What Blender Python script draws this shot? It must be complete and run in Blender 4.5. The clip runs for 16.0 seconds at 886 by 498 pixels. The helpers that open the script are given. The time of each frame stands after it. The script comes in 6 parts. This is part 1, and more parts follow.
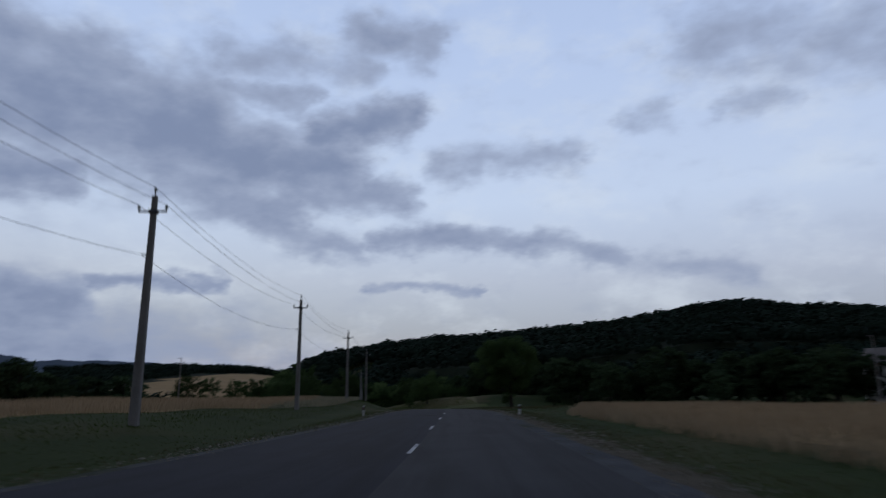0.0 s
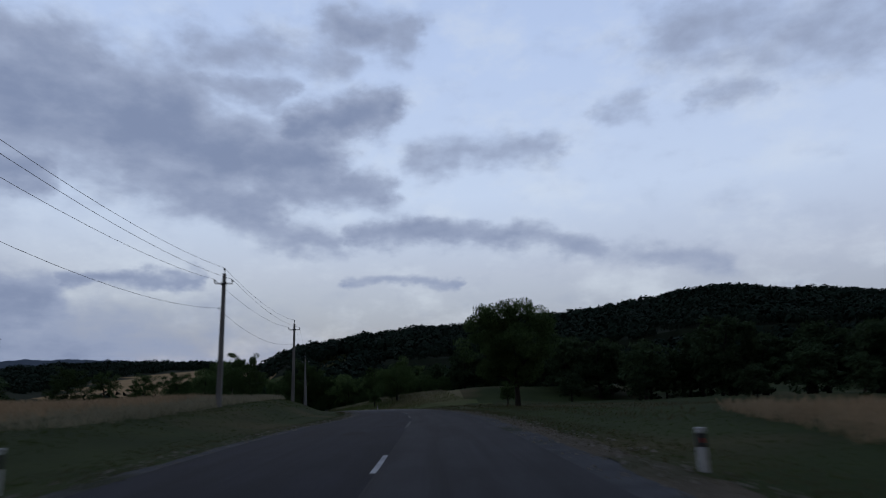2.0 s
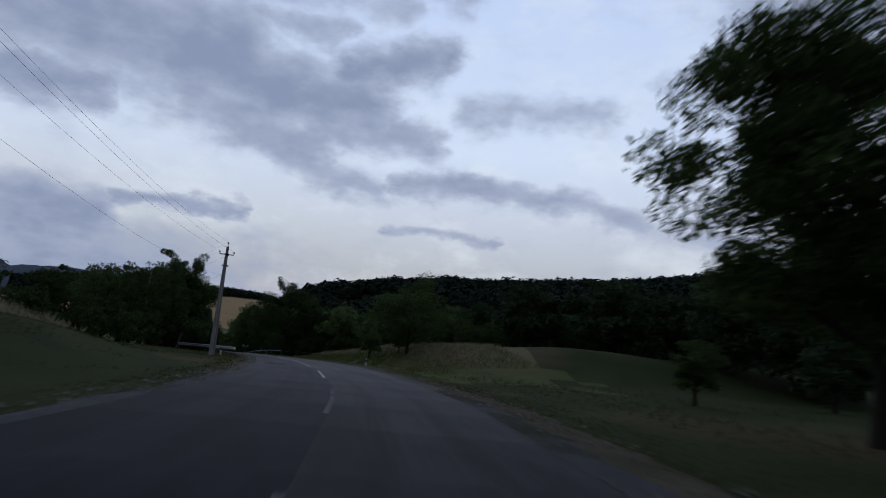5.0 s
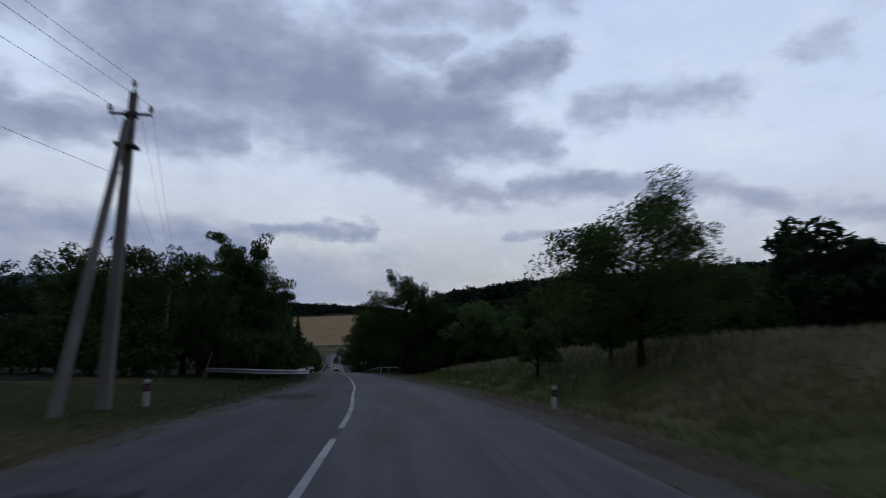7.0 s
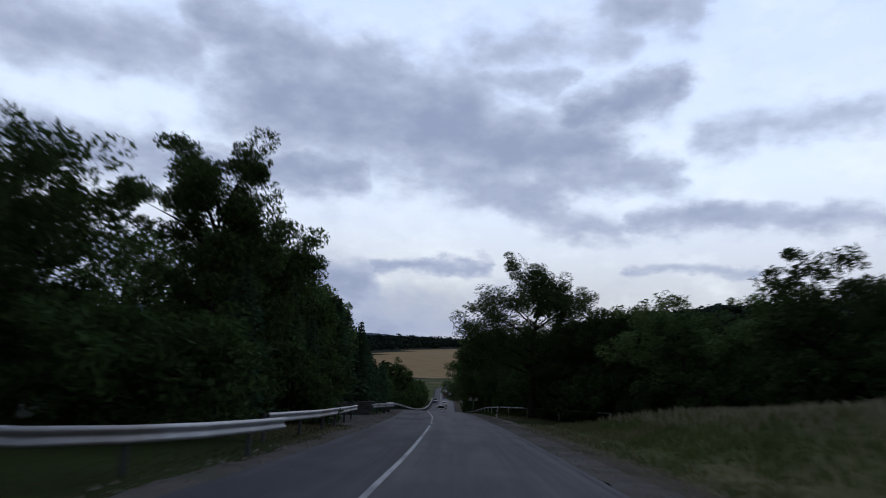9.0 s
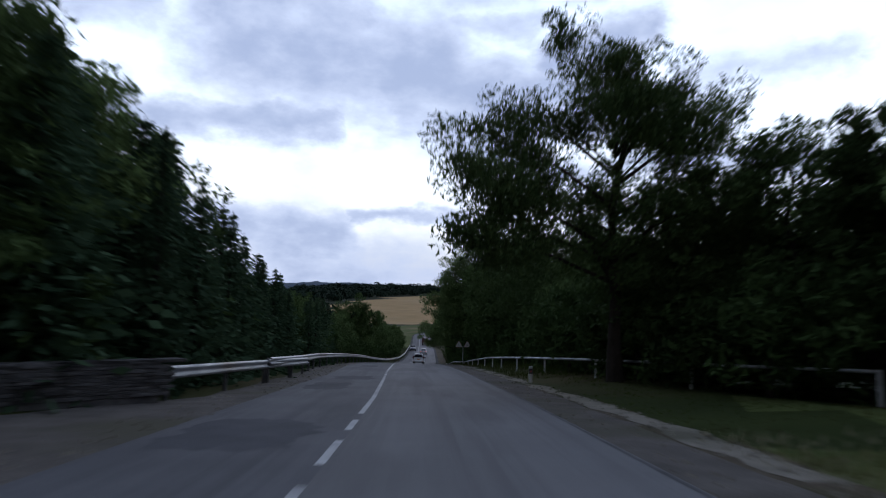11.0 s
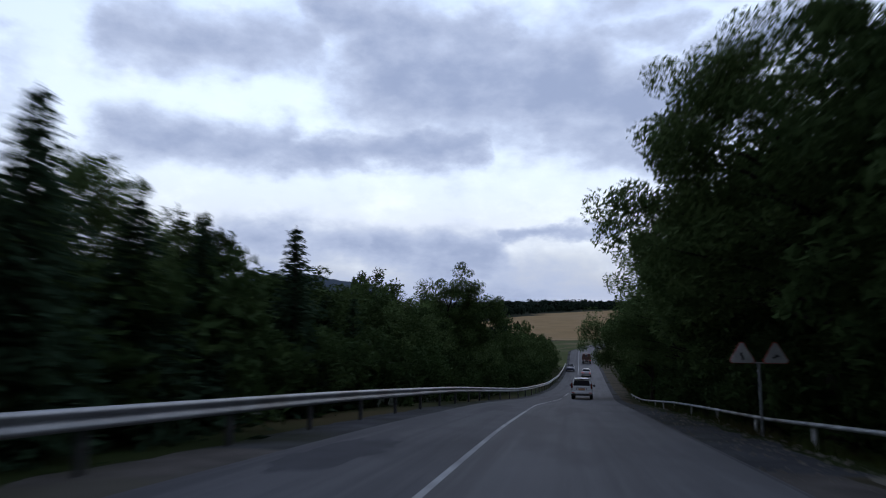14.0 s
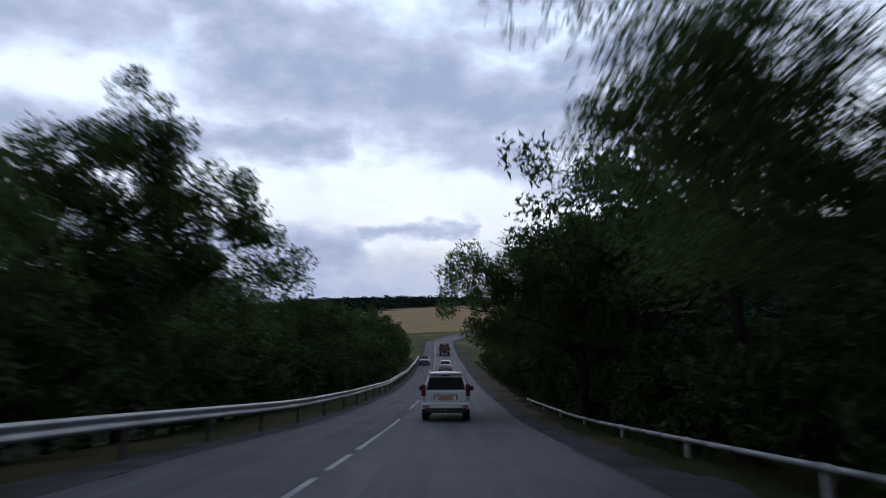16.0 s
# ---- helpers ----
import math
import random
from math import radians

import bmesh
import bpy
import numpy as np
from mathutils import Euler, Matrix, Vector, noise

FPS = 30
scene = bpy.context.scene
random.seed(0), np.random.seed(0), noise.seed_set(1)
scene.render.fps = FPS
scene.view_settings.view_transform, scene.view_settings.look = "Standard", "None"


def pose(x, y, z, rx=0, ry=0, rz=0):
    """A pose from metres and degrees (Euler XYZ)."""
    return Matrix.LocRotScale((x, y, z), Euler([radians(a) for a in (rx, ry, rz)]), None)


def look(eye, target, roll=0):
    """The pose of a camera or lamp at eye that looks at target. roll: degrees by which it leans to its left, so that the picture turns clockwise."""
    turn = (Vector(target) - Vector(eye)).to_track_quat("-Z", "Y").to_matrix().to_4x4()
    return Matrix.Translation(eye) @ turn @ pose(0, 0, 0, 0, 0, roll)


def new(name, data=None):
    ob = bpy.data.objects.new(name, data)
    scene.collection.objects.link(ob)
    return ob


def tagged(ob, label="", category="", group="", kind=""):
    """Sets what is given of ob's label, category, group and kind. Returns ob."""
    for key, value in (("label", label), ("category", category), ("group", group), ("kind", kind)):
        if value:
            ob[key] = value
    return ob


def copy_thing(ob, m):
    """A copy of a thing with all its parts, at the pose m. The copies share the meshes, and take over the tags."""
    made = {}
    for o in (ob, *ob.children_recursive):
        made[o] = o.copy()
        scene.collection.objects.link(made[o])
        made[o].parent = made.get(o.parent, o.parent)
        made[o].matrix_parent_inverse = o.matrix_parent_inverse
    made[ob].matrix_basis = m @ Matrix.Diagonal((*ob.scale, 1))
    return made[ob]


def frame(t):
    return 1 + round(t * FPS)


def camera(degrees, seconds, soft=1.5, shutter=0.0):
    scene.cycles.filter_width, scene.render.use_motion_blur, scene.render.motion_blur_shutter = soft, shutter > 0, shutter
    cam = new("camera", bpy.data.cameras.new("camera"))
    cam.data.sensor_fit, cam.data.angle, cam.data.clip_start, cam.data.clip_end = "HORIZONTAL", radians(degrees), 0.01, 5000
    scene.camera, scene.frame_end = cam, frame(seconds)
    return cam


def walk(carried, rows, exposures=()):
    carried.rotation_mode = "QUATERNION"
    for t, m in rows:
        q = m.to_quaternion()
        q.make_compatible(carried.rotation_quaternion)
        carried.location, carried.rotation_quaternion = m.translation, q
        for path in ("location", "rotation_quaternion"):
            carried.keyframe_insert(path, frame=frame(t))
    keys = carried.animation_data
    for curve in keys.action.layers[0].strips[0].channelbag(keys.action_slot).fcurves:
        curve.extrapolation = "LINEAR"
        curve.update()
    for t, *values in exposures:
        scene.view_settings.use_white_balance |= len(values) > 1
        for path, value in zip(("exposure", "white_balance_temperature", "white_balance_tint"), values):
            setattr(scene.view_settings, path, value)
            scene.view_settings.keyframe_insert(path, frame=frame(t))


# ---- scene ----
cam = camera(68.7, 16.0, soft=1.0, shutter=0.55)
PATH = [
    (0.0, pose(0.000, -0.000, 1.361, 102.72, 0.39, -1.02)),
    (0.5, pose(0.531, 9.363, 1.371, 101.40, -0.95, 3.58)),
    (1.0, pose(0.974, 18.734, 1.399, 102.55, 0.16, 3.55)),
    (1.5, pose(1.314, 28.099, 1.410, 103.86, 0.33, -2.21)),
    (2.0, pose(1.615, 37.436, 1.425, 102.09, 1.48, -2.73)),
    (2.5, pose(1.889, 46.719, 1.444, 101.19, -1.51, -0.80)),
    (3.0, pose(2.122, 55.956, 1.407, 100.74, 1.32, -2.14)),
    (3.5, pose(2.318, 65.163, 1.295, 101.34, -2.19, -3.86)),
    (4.0, pose(2.477, 74.394, 1.151, 100.12, -4.33, -2.84)),
    (4.5, pose(2.306, 83.616, 0.984, 99.11, -5.52, -2.45)),
    (5.0, pose(1.872, 92.751, 0.852, 98.14, -5.53, -0.45)),
    (5.5, pose(1.105, 101.786, 0.722, 97.38, -4.74, 2.55)),
    (6.0, pose(-0.038, 110.705, 0.566, 97.00, -3.54, 5.93)),
    (6.5, pose(-1.588, 119.500, 0.363, 97.16, -2.34, 9.05)),
    (7.0, pose(-3.485, 128.184, 0.133, 98.04, -1.53, 11.29)),
    (7.5, pose(-5.669, 136.771, -0.104, 99.81, -1.51, 12.03)),
    (8.0, pose(-8.109, 145.236, -0.355, 97.11, -2.15, 12.39)),
    (8.5, pose(-10.760, 153.609, -0.660, 99.86, -2.66, 18.39)),
    (8.7, pose(-11.892, 156.915, -0.810, 97.05, -2.99, 18.18)),
    (9.0, pose(-13.559, 161.882, -1.021, 100.73, -2.89, 21.34)),
    (9.5, pose(-16.458, 170.090, -1.396, 100.25, -2.86, 22.08)),
    (10.0, pose(-19.457, 178.245, -1.762, 98.99, -2.59, 21.47)),
    (10.5, pose(-22.532, 186.367, -2.108, 97.47, -2.10, 20.35)),
    (10.8, pose(-24.415, 191.229, -2.299, 97.14, -1.89, 20.05)),
    (11.0, pose(-25.652, 194.479, -2.448, 96.25, -1.39, 19.58)),
    (11.5, pose(-28.829, 202.564, -2.779, 95.86, -0.48, 20.00)),
    (12.0, pose(-32.077, 210.620, -3.125, 96.20, -1.12, 14.89)),
    (12.5, pose(-35.326, 218.644, -3.492, 96.97, -1.42, 13.15)),
    (13.0, pose(-38.622, 226.631, -3.873, 97.56, -0.06, 22.33)),
    (13.5, pose(-41.909, 234.634, -4.272, 97.57, -0.16, 25.76)),
    (14.0, pose(-45.212, 242.642, -4.706, 97.72, -0.54, 33.14)),
    (14.5, pose(-48.499, 250.643, -5.182, 99.15, -0.61, 31.94)),
    (15.0, pose(-51.767, 258.647, -5.686, 99.08, -1.27, 27.46)),
    (15.5, pose(-54.982, 266.677, -6.212, 98.12, 0.36, 23.65)),
    (16.0, pose(-58.087, 274.752, -6.803, 97.54, 0.14, 20.66)),
]
EXPOSURES = [(0.0, 0.0, 6500, 10), (3.0, 0.0, 6500, 10), (3.5, 0.08, 6580, 10), (4.0, 0.2, 6700, 10), (4.5, 0.2, 6720, 10), (7.0, 0.12, 6750, 10), (7.5, 0.38, 6800, 10), (8.5, 0.44, 6850, 10), (11.0, 0.98, 6750, 10), (11.5, 1.15, 6800, 10), (12.0, 1.15, 6800, 10), (12.5, 0.8, 6800, 10),
             (13.0, 0.8, 6750, 10), (14.0, 0.66, 6700, 10), (15.0, 0.56, 6780, 10), (15.5, 0.6, 6780, 10), (16.0, 0.74, 6850, 10)]
walk(cam, PATH, EXPOSURES)

# ---------------------------------------------------------------- sky
world = bpy.data.worlds.new("dusk_sky")
scene.world = world
world.use_nodes = True
wt = world.node_tree
wt.nodes.clear()


def wnode(kind, **settings):
    n = wt.nodes.new(kind)
    for k, v in settings.items():
        if k == "operation":
            n.operation = v
        elif k == "interpolation_type":
            n.interpolation_type = v
    return n


def put(socket, value):
    if isinstance(value, bpy.types.NodeSocket):
        wt.links.new(value, socket)
    else:
        socket.default_value = value


def wmath(op, a, b=0.0, c=0.0):
    n = wnode("ShaderNodeMath", operation=op)
    put(n.inputs[0], a), put(n.inputs[1], b), put(n.inputs[2], c)
    return n.outputs[0]


def wvec(op, a, b=(0, 0, 0), scale=1.0):
    n = wnode("ShaderNodeVectorMath", operation=op)
    put(n.inputs[0], a), put(n.inputs[1], b), put(n.inputs[3], scale)
    return n.outputs[1] if op in ("DOT_PRODUCT", "LENGTH") else n.outputs[0]


def wrange(v, a, b, c=0.0, d=1.0, smooth=True):
    n = wnode("ShaderNodeMapRange", interpolation_type="SMOOTHSTEP" if smooth else "LINEAR")
    put(n.inputs[0], v), put(n.inputs[1], a), put(n.inputs[2], b), put(n.inputs[3], c), put(n.inputs[4], d)
    return n.outputs[0]


def wmix(f, a, b):
    n = wt.nodes.new("ShaderNodeMix")
    n.data_type = "RGBA"
    put(n.inputs[0], f), put(n.inputs[6], a), put(n.inputs[7], b)
    return n.outputs[2]


def wnoise(vector, scale, detail, rough=0.55):
    n = wt.nodes.new("ShaderNodeTexNoise")
    put(n.inputs["Vector"], vector), put(n.inputs["Scale"], scale), put(n.inputs["Detail"], detail), put(n.inputs["Roughness"], rough)
    return n.outputs[0], n.outputs[1]


sky_dir = wt.nodes.new("ShaderNodeTexCoord").outputs["Generated"]
sep = wt.nodes.new("ShaderNodeSeparateXYZ")
put(sep.inputs[0], sky_dir)
azimuth = wmath("MULTIPLY", wmath("ARCTAN2", sep.outputs[0], sep.outputs[1]), 57.2958)
height = wmath("MULTIPLY", wmath("ARCSINE", wmath("MINIMUM", sep.outputs[2], 0.9999)), 57.2958)
comb = wt.nodes.new("ShaderNodeCombineXYZ")
put(comb.inputs[0], azimuth), put(comb.inputs[1], height)
flat = comb.outputs[0]
# ragged edges: two scales of drift
comb2 = wt.nodes.new("ShaderNodeCombineXYZ")
put(comb2.inputs[0], azimuth), put(comb2.inputs[1], wmath("MULTIPLY", height, 1.7))
stretched = comb2.outputs[0]
# the cloud base seen in perspective: texture crowds together towards the horizon
lift = wmath("ADD", wmath("MAXIMUM", sep.outputs[2], 0.0), 0.10)
comb3 = wt.nodes.new("ShaderNodeCombineXYZ")
put(comb3.inputs[0], wmath("DIVIDE", sep.outputs[0], lift)), put(comb3.inputs[1], wmath("DIVIDE", sep.outputs[1], lift))
deck = comb3.outputs[0]
_, drift = wnoise(stretched, 0.16, 4.0)
_, fray = wnoise(stretched, 0.42, 7.0, 0.62)
warp = wvec("ADD", wvec("MULTIPLY", wvec("SUBTRACT", drift, (0.5, 0.5, 0.5)), (5.0, 3.2, 0)), wvec("MULTIPLY", wvec("SUBTRACT", fray, (0.5, 0.5, 0.5)), (2.4, 1.5, 0)))
where = wvec("ADD", flat, warp)
where = wvec("MULTIPLY", where, (1, 1, 0))
density = [None]


def cloud(a0, e0, a1, e1, r, weight=1.0):
    """A streak of cloud between two bearings and heights, in degrees."""
    ax, bx = Vector((a0, e0, 0)), Vector((a1, e1, 0))
    run = bx - ax
    pa = wvec("SUBTRACT", where, tuple(ax))
    h = wmath("DIVIDE", wvec("DOT_PRODUCT", pa, tuple(run)), max(run.length_squared, 0.01))
    n = wt.nodes.new("ShaderNodeClamp")
    put(n.inputs[0], h)
    along = wt.nodes.new("ShaderNodeVectorMath")
    along.operation = "SCALE"
    along.inputs[0].default_value = tuple(run)
    put(along.inputs[3], n.outputs[0])
    d = wvec("LENGTH", wvec("SUBTRACT", pa, along.outputs[0]))
    v = wrange(d, 0.0, r * 1.9 + 0.5, weight, 0.0)
    density[0] = v if density[0] is None else wmath("SMOOTH_MAX", density[0], v, 0.12)


cloud(-38.9, 22.3, -20.8, 21.3, 4.6)
cloud(-25.2, 20.2, -8.4, 19.5, 2.9)
cloud(-10.6, 22.3, -1.7, 24.6, 1.5)
cloud(-23.0, 18.0, -13.0, 15.2, 2.2, 0.85)
cloud(-15.6, 14.3, -6.7, 12.8, 1.1, 0.75)
cloud(-13.0, 17.2, -2.2, 17.3, 1.3, 0.8)
cloud(-19.0, 27.9, -6.6, 28.2, 1.8, 0.62)
cloud(-18.8, 25.2, -11.7, 24.8, 1.1, 0.66)
cloud(-6.7, 30.9, -0.1, 30.2, 1.7, 0.7)
cloud(-0.1, 19.7, 13.5, 20.7, 1.3, 0.6)
cloud(18.5, 22.8, 21.5, 22.9, 0.9, 0.45)
cloud(-5.2, 13.5, 10.1, 13.3, 0.8, 0.8)
cloud(10.1, 13.3, 16.8, 11.2, 1.0, 0.75)
cloud(16.8, 11.2, 26.5, 9.6, 1.0, 0.6)
cloud(-4.9, 9.3, 3.9, 9.1, 0.3, 0.7)
cloud(-39.0, 8.3, -29.0, 8.1, 1.2, 0.75)
cloud(-28.2, 9.0, -17.9, 9.5, 0.35, 0.75)
cloud(26.7, 28.0, 38.3, 25.8, 3.8, 0.6)
cloud(26.2, 22.8, 31.3, 22.7, 0.9, 0.5)
cloud(-61.1, 15.6, -48.0, 16.2, 1.9, 0.9)
cloud(-61.5, 23.0, -46.0, 24.5, 2.3, 0.8)
cloud(-44.0, 27.5, -28.0, 25.0, 2.4, 0.9)
cloud(-48.0, 15.4, -30.0, 17.0, 1.3, 0.9)
cloud(-51.9, 9.0, -29.0, 7.1, 1.4, 0.6)
# the rest of the sky goes on with loose cloud
far_cloud, _ = wnoise(wvec("MULTIPLY", sky_dir, (1, 1, 2.2)), 3.2, 6.0, 0.6)
aside = wmath("MAXIMUM", wrange(wmath("ABSOLUTE", wmath("ADD", azimuth, 11.0)), 50, 66), wrange(height, 31, 40))
rest = wmath("MULTIPLY", wrange(far_cloud, 0.42, 0.62), aside)
body, _ = wnoise(stretched, 0.26, 7.0, 0.54)
combed, _ = wnoise(deck, 3.0, 6.0, 0.6)
broad, _ = wnoise(stretched, 0.07, 4.0, 0.5)
thick = wmath("MAXIMUM", density[0], rest)
thick = wmath("ADD", thick, wmath("MULTIPLY", wmath("SUBTRACT", body, 0.5), 0.85))
thick = wmath("ADD", thick, wmath("MULTIPLY", wmath("SUBTRACT", combed, 0.5), 0.14))
thick = wmath("ADD", thick, wmath("MULTIPLY", wmath("SUBTRACT", broad, 0.42), 0.5))
low = wmath("MULTIPLY", wrange(height, 11.0, 3.0), wrange(azimuth, 0.0, -32.0))
thick = wmath("ADD", thick, wmath("MULTIPLY", low, 0.72))
veil = wrange(thick, 0.10, 0.84)
clear = wt.nodes.new("ShaderNodeValToRGB")
put(clear.inputs[0], wrange(height, -2.0, 60.0, 0.0, 1.0, False))
ramp = clear.color_ramp
ramp.elements[0].position, ramp.elements[0].color = 0.0, (0.23, 0.30, 0.42, 1)
ramp.elements[1].position, ramp.elements[1].color = 1.0, (0.31, 0.42, 0.69, 1)
for pos, col in ((0.10, (0.255, 0.305, 0.43, 1)), (0.19, (0.405, 0.455, 0.605, 1)), (0.30, (0.51, 0.605, 0.81, 1)), (0.5, (0.455, 0.565, 0.82, 1))):
    e = ramp.elements.new(pos)
    e.color = col
wisp, _ = wnoise(stretched, 0.11, 5.0, 0.6)
pale = wmix(wrange(wisp, 0.45, 0.7, 0.0, 0.5), clear.outputs[0], (0.60, 0.67, 0.80, 1))
nishita = wt.nodes.new("ShaderNodeTexSky")
nishita.sky_type = "NISHITA"
nishita.sun_disc = False
nishita.sun_elevation, nishita.sun_rotation = radians(2.0), radians(150)
pale = wmix(0.06, pale, nishita.outputs[0])
grey = wmix(wrange(thick, 0.7, 1.15), (0.285, 0.342, 0.485, 1), (0.195, 0.247, 0.385, 1))
sky_mix = wmix(wmath("MULTIPLY", veil, 0.95), pale, grey)
# dusk: the glow lies ahead, and the sky dims towards the zenith and behind
toward = wvec("DOT_PRODUCT", sky_dir, tuple(Vector((-0.12, 0.96, 0.25)).normalized()))
dim = wrange(toward, -0.5, 0.72, 0.36, 1.0)
lit = wt.nodes.new("ShaderNodeVectorMath")
lit.operation = "SCALE"
put(lit.inputs[0], sky_mix), put(lit.inputs[3], dim)
sky_mix = lit.outputs[0]
back = wt.nodes.new("ShaderNodeBackground")
put(back.inputs[0], sky_mix), put(back.inputs[1], 1.0)
wout = wt.nodes.new("ShaderNodeOutputWorld")
wt.links.new(back.outputs[0], wout.inputs[0])

# the last glow of the set sun, broad and weak
sun = new("evening_sun", bpy.data.lights.new("evening_sun", "SUN"))
sun.data.energy, sun.data.angle, sun.data.color = 0.12, radians(40), (1.0, 0.9, 0.82)
sun.matrix_world = look((-30, 120, 45), (0, 0, 0))


# ---------------------------------------------------------------- materials
def material(name, dark, light, scale=4.0, fine=60.0, rough=0.9, bump=0.3, metal=0.0, patch=None, per_object=0.0, stretch=(1, 1, 1), sheen=0.03):
    """Two tones mixed by coarse and fine noise, with fine relief; patch is a third, blotchy tone."""
    m = bpy.data.materials.new(name)
    m.use_nodes = True
    nt = m.node_tree
    bsdf = nt.nodes["Principled BSDF"]
    tc = nt.nodes.new("ShaderNodeTexCoord")
    mp = nt.nodes.new("ShaderNodeMapping")
    mp.inputs["Scale"].default_value = stretch
    nt.links.new(tc.outputs["Object"], mp.inputs[0])

    def noise_at(s, detail):
        n = nt.nodes.new("ShaderNodeTexNoise")
        n.inputs["Scale"].default_value, n.inputs["Detail"].default_value = s, detail
        nt.links.new(mp.outputs[0], n.inputs["Vector"])
        return n.outputs[0]

    def mixed(f, a, b):
        n = nt.nodes.new("ShaderNodeMix")
        n.data_type = "RGBA"
        nt.links.new(f, n.inputs[0])
        for sock, v in ((n.inputs[6], a), (n.inputs[7], b)):
            if isinstance(v, tuple):
                sock.default_value = (*v, 1)
            else:
                nt.links.new(v, sock)
        return n.outputs[2]

    def ramped(v, a, b):
        n = nt.nodes.new("ShaderNodeMapRange")
        n.inputs[1].default_value, n.inputs[2].default_value = a, b
        nt.links.new(v, n.inputs[0])
        return n.outputs[0]

    coarse, small = noise_at(scale, 5), noise_at(fine, 3)
    add = nt.nodes.new("ShaderNodeMath")
    add.operation = "MULTIPLY_ADD"
    nt.links.new(small, add.inputs[0])
    add.inputs[1].default_value = 0.5
    half = nt.nodes.new("ShaderNodeMath")
    half.operation = "MULTIPLY"
    nt.links.new(coarse, half.inputs[0])
    half.inputs[1].default_value = 0.6
    nt.links.new(half.outputs[0], add.inputs[2])
    col = mixed(ramped(add.outputs[0], 0.36, 0.74), dark, light)
    if patch:
        col = mixed(ramped(noise_at(scale * 0.21, 4), 0.5, 0.66), col, patch)
    if per_object:
        info = nt.nodes.new("ShaderNodeObjectInfo")
        hsv = nt.nodes.new("ShaderNodeHueSaturation")
        mr = nt.nodes.new("ShaderNodeMapRange")
        mr.inputs[3].default_value, mr.inputs[4].default_value = 1 - per_object, 1 + per_object
        nt.links.new(info.outputs["Random"], mr.inputs[0])
        nt.links.new(mr.outputs[0], hsv.inputs["Value"])
        nt.links.new(col, hsv.inputs["Color"])
        col = hsv.outputs[0]
    nt.links.new(col, bsdf.inputs["Base Color"])
    bsdf.inputs["Roughness"].default_value, bsdf.inputs["Metallic"].default_value = rough, metal
    if rough > 0.75:
        bsdf.inputs["Specular IOR Level"].default_value = sheen
    if bump:
        bp = nt.nodes.new("ShaderNodeBump")
        bp.inputs["Strength"].default_value, bp.inputs["Distance"].default_value = bump, 0.02
        nt.links.new(small, bp.inputs["Height"])
        nt.links.new(bp.outputs[0], bsdf.inputs["Normal"])
    return m


def leafy(m, share=0.35):
    """Thin leaves and blades pass part of the light on."""
    nt = m.node_tree
    bsdf = nt.nodes["Principled BSDF"]
    thin_leaf = nt.nodes.new("ShaderNodeBsdfTranslucent")
    nt.links.new(bsdf.inputs["Base Color"].links[0].from_socket, thin_leaf.inputs[0])
    mixed = nt.nodes.new("ShaderNodeMixShader")
    mixed.inputs[0].default_value = share
    nt.links.new(bsdf.outputs[0], mixed.inputs[1])
    nt.links.new(thin_leaf.outputs[0], mixed.inputs[2])
    nt.links.new(mixed.outputs[0], nt.nodes["Material Output"].inputs[0])
    return m


def asphalt(name, dark, light, seam, sheen=0.16):
    """Road surface: wheel tracks and streaks along the run, blotches, fine grit, and thin dark seams."""
    m = material(name, dark, light, 0.5, 40, 0.85, 0.25, sheen=sheen)
    nt = m.node_tree
    bsdf = nt.nodes["Principled BSDF"]
    base = bsdf.inputs["Base Color"].links[0].from_socket
    uv = nt.nodes.new("ShaderNodeUVMap")
    uv.uv_map = "run"
    col = base
    for sx, sy, lo, hi, tone, amount in ((1.6, 0.03, 0.46, 0.66, seam, 0.75), (5.0, 0.12, 0.5, 0.72, light, 0.5), (0.5, 0.09, 0.52, 0.60, seam, 0.6)):
        mp = nt.nodes.new("ShaderNodeMapping")
        mp.inputs["Scale"].default_value = (sx, sy, 1)
        nt.links.new(uv.outputs[0], mp.inputs[0])
        n = nt.nodes.new("ShaderNodeTexNoise")
        n.inputs["Scale"].default_value, n.inputs["Detail"].default_value = 1.0, 6
        nt.links.new(mp.outputs[0], n.inputs["Vector"])
        r = nt.nodes.new("ShaderNodeMapRange")
        r.inputs[1].default_value, r.inputs[2].default_value, r.inputs[4].default_value = lo, hi, amount
        nt.links.new(n.outputs[0], r.inputs[0])
        x = nt.nodes.new("ShaderNodeMix")
        x.data_type = "RGBA"
        nt.links.new(r.outputs[0], x.inputs[0])
        nt.links.new(col, x.inputs[6])
        x.inputs[7].default_value = (*tone, 1)
        col = x.outputs[2]
    nt.links.new(col, bsdf.inputs["Base Color"])
    return m


def glowing(name, colour, strength):
    m = bpy.data.materials.new(name)
    m.use_nodes = True
    b = m.node_tree.nodes["Principled BSDF"]
    b.inputs["Base Color"].default_value = (*colour, 1)
    b.inputs["Emission Color"].default_value = (*colour, 1)
    b.inputs["Emission Strength"].default_value = strength
    return m


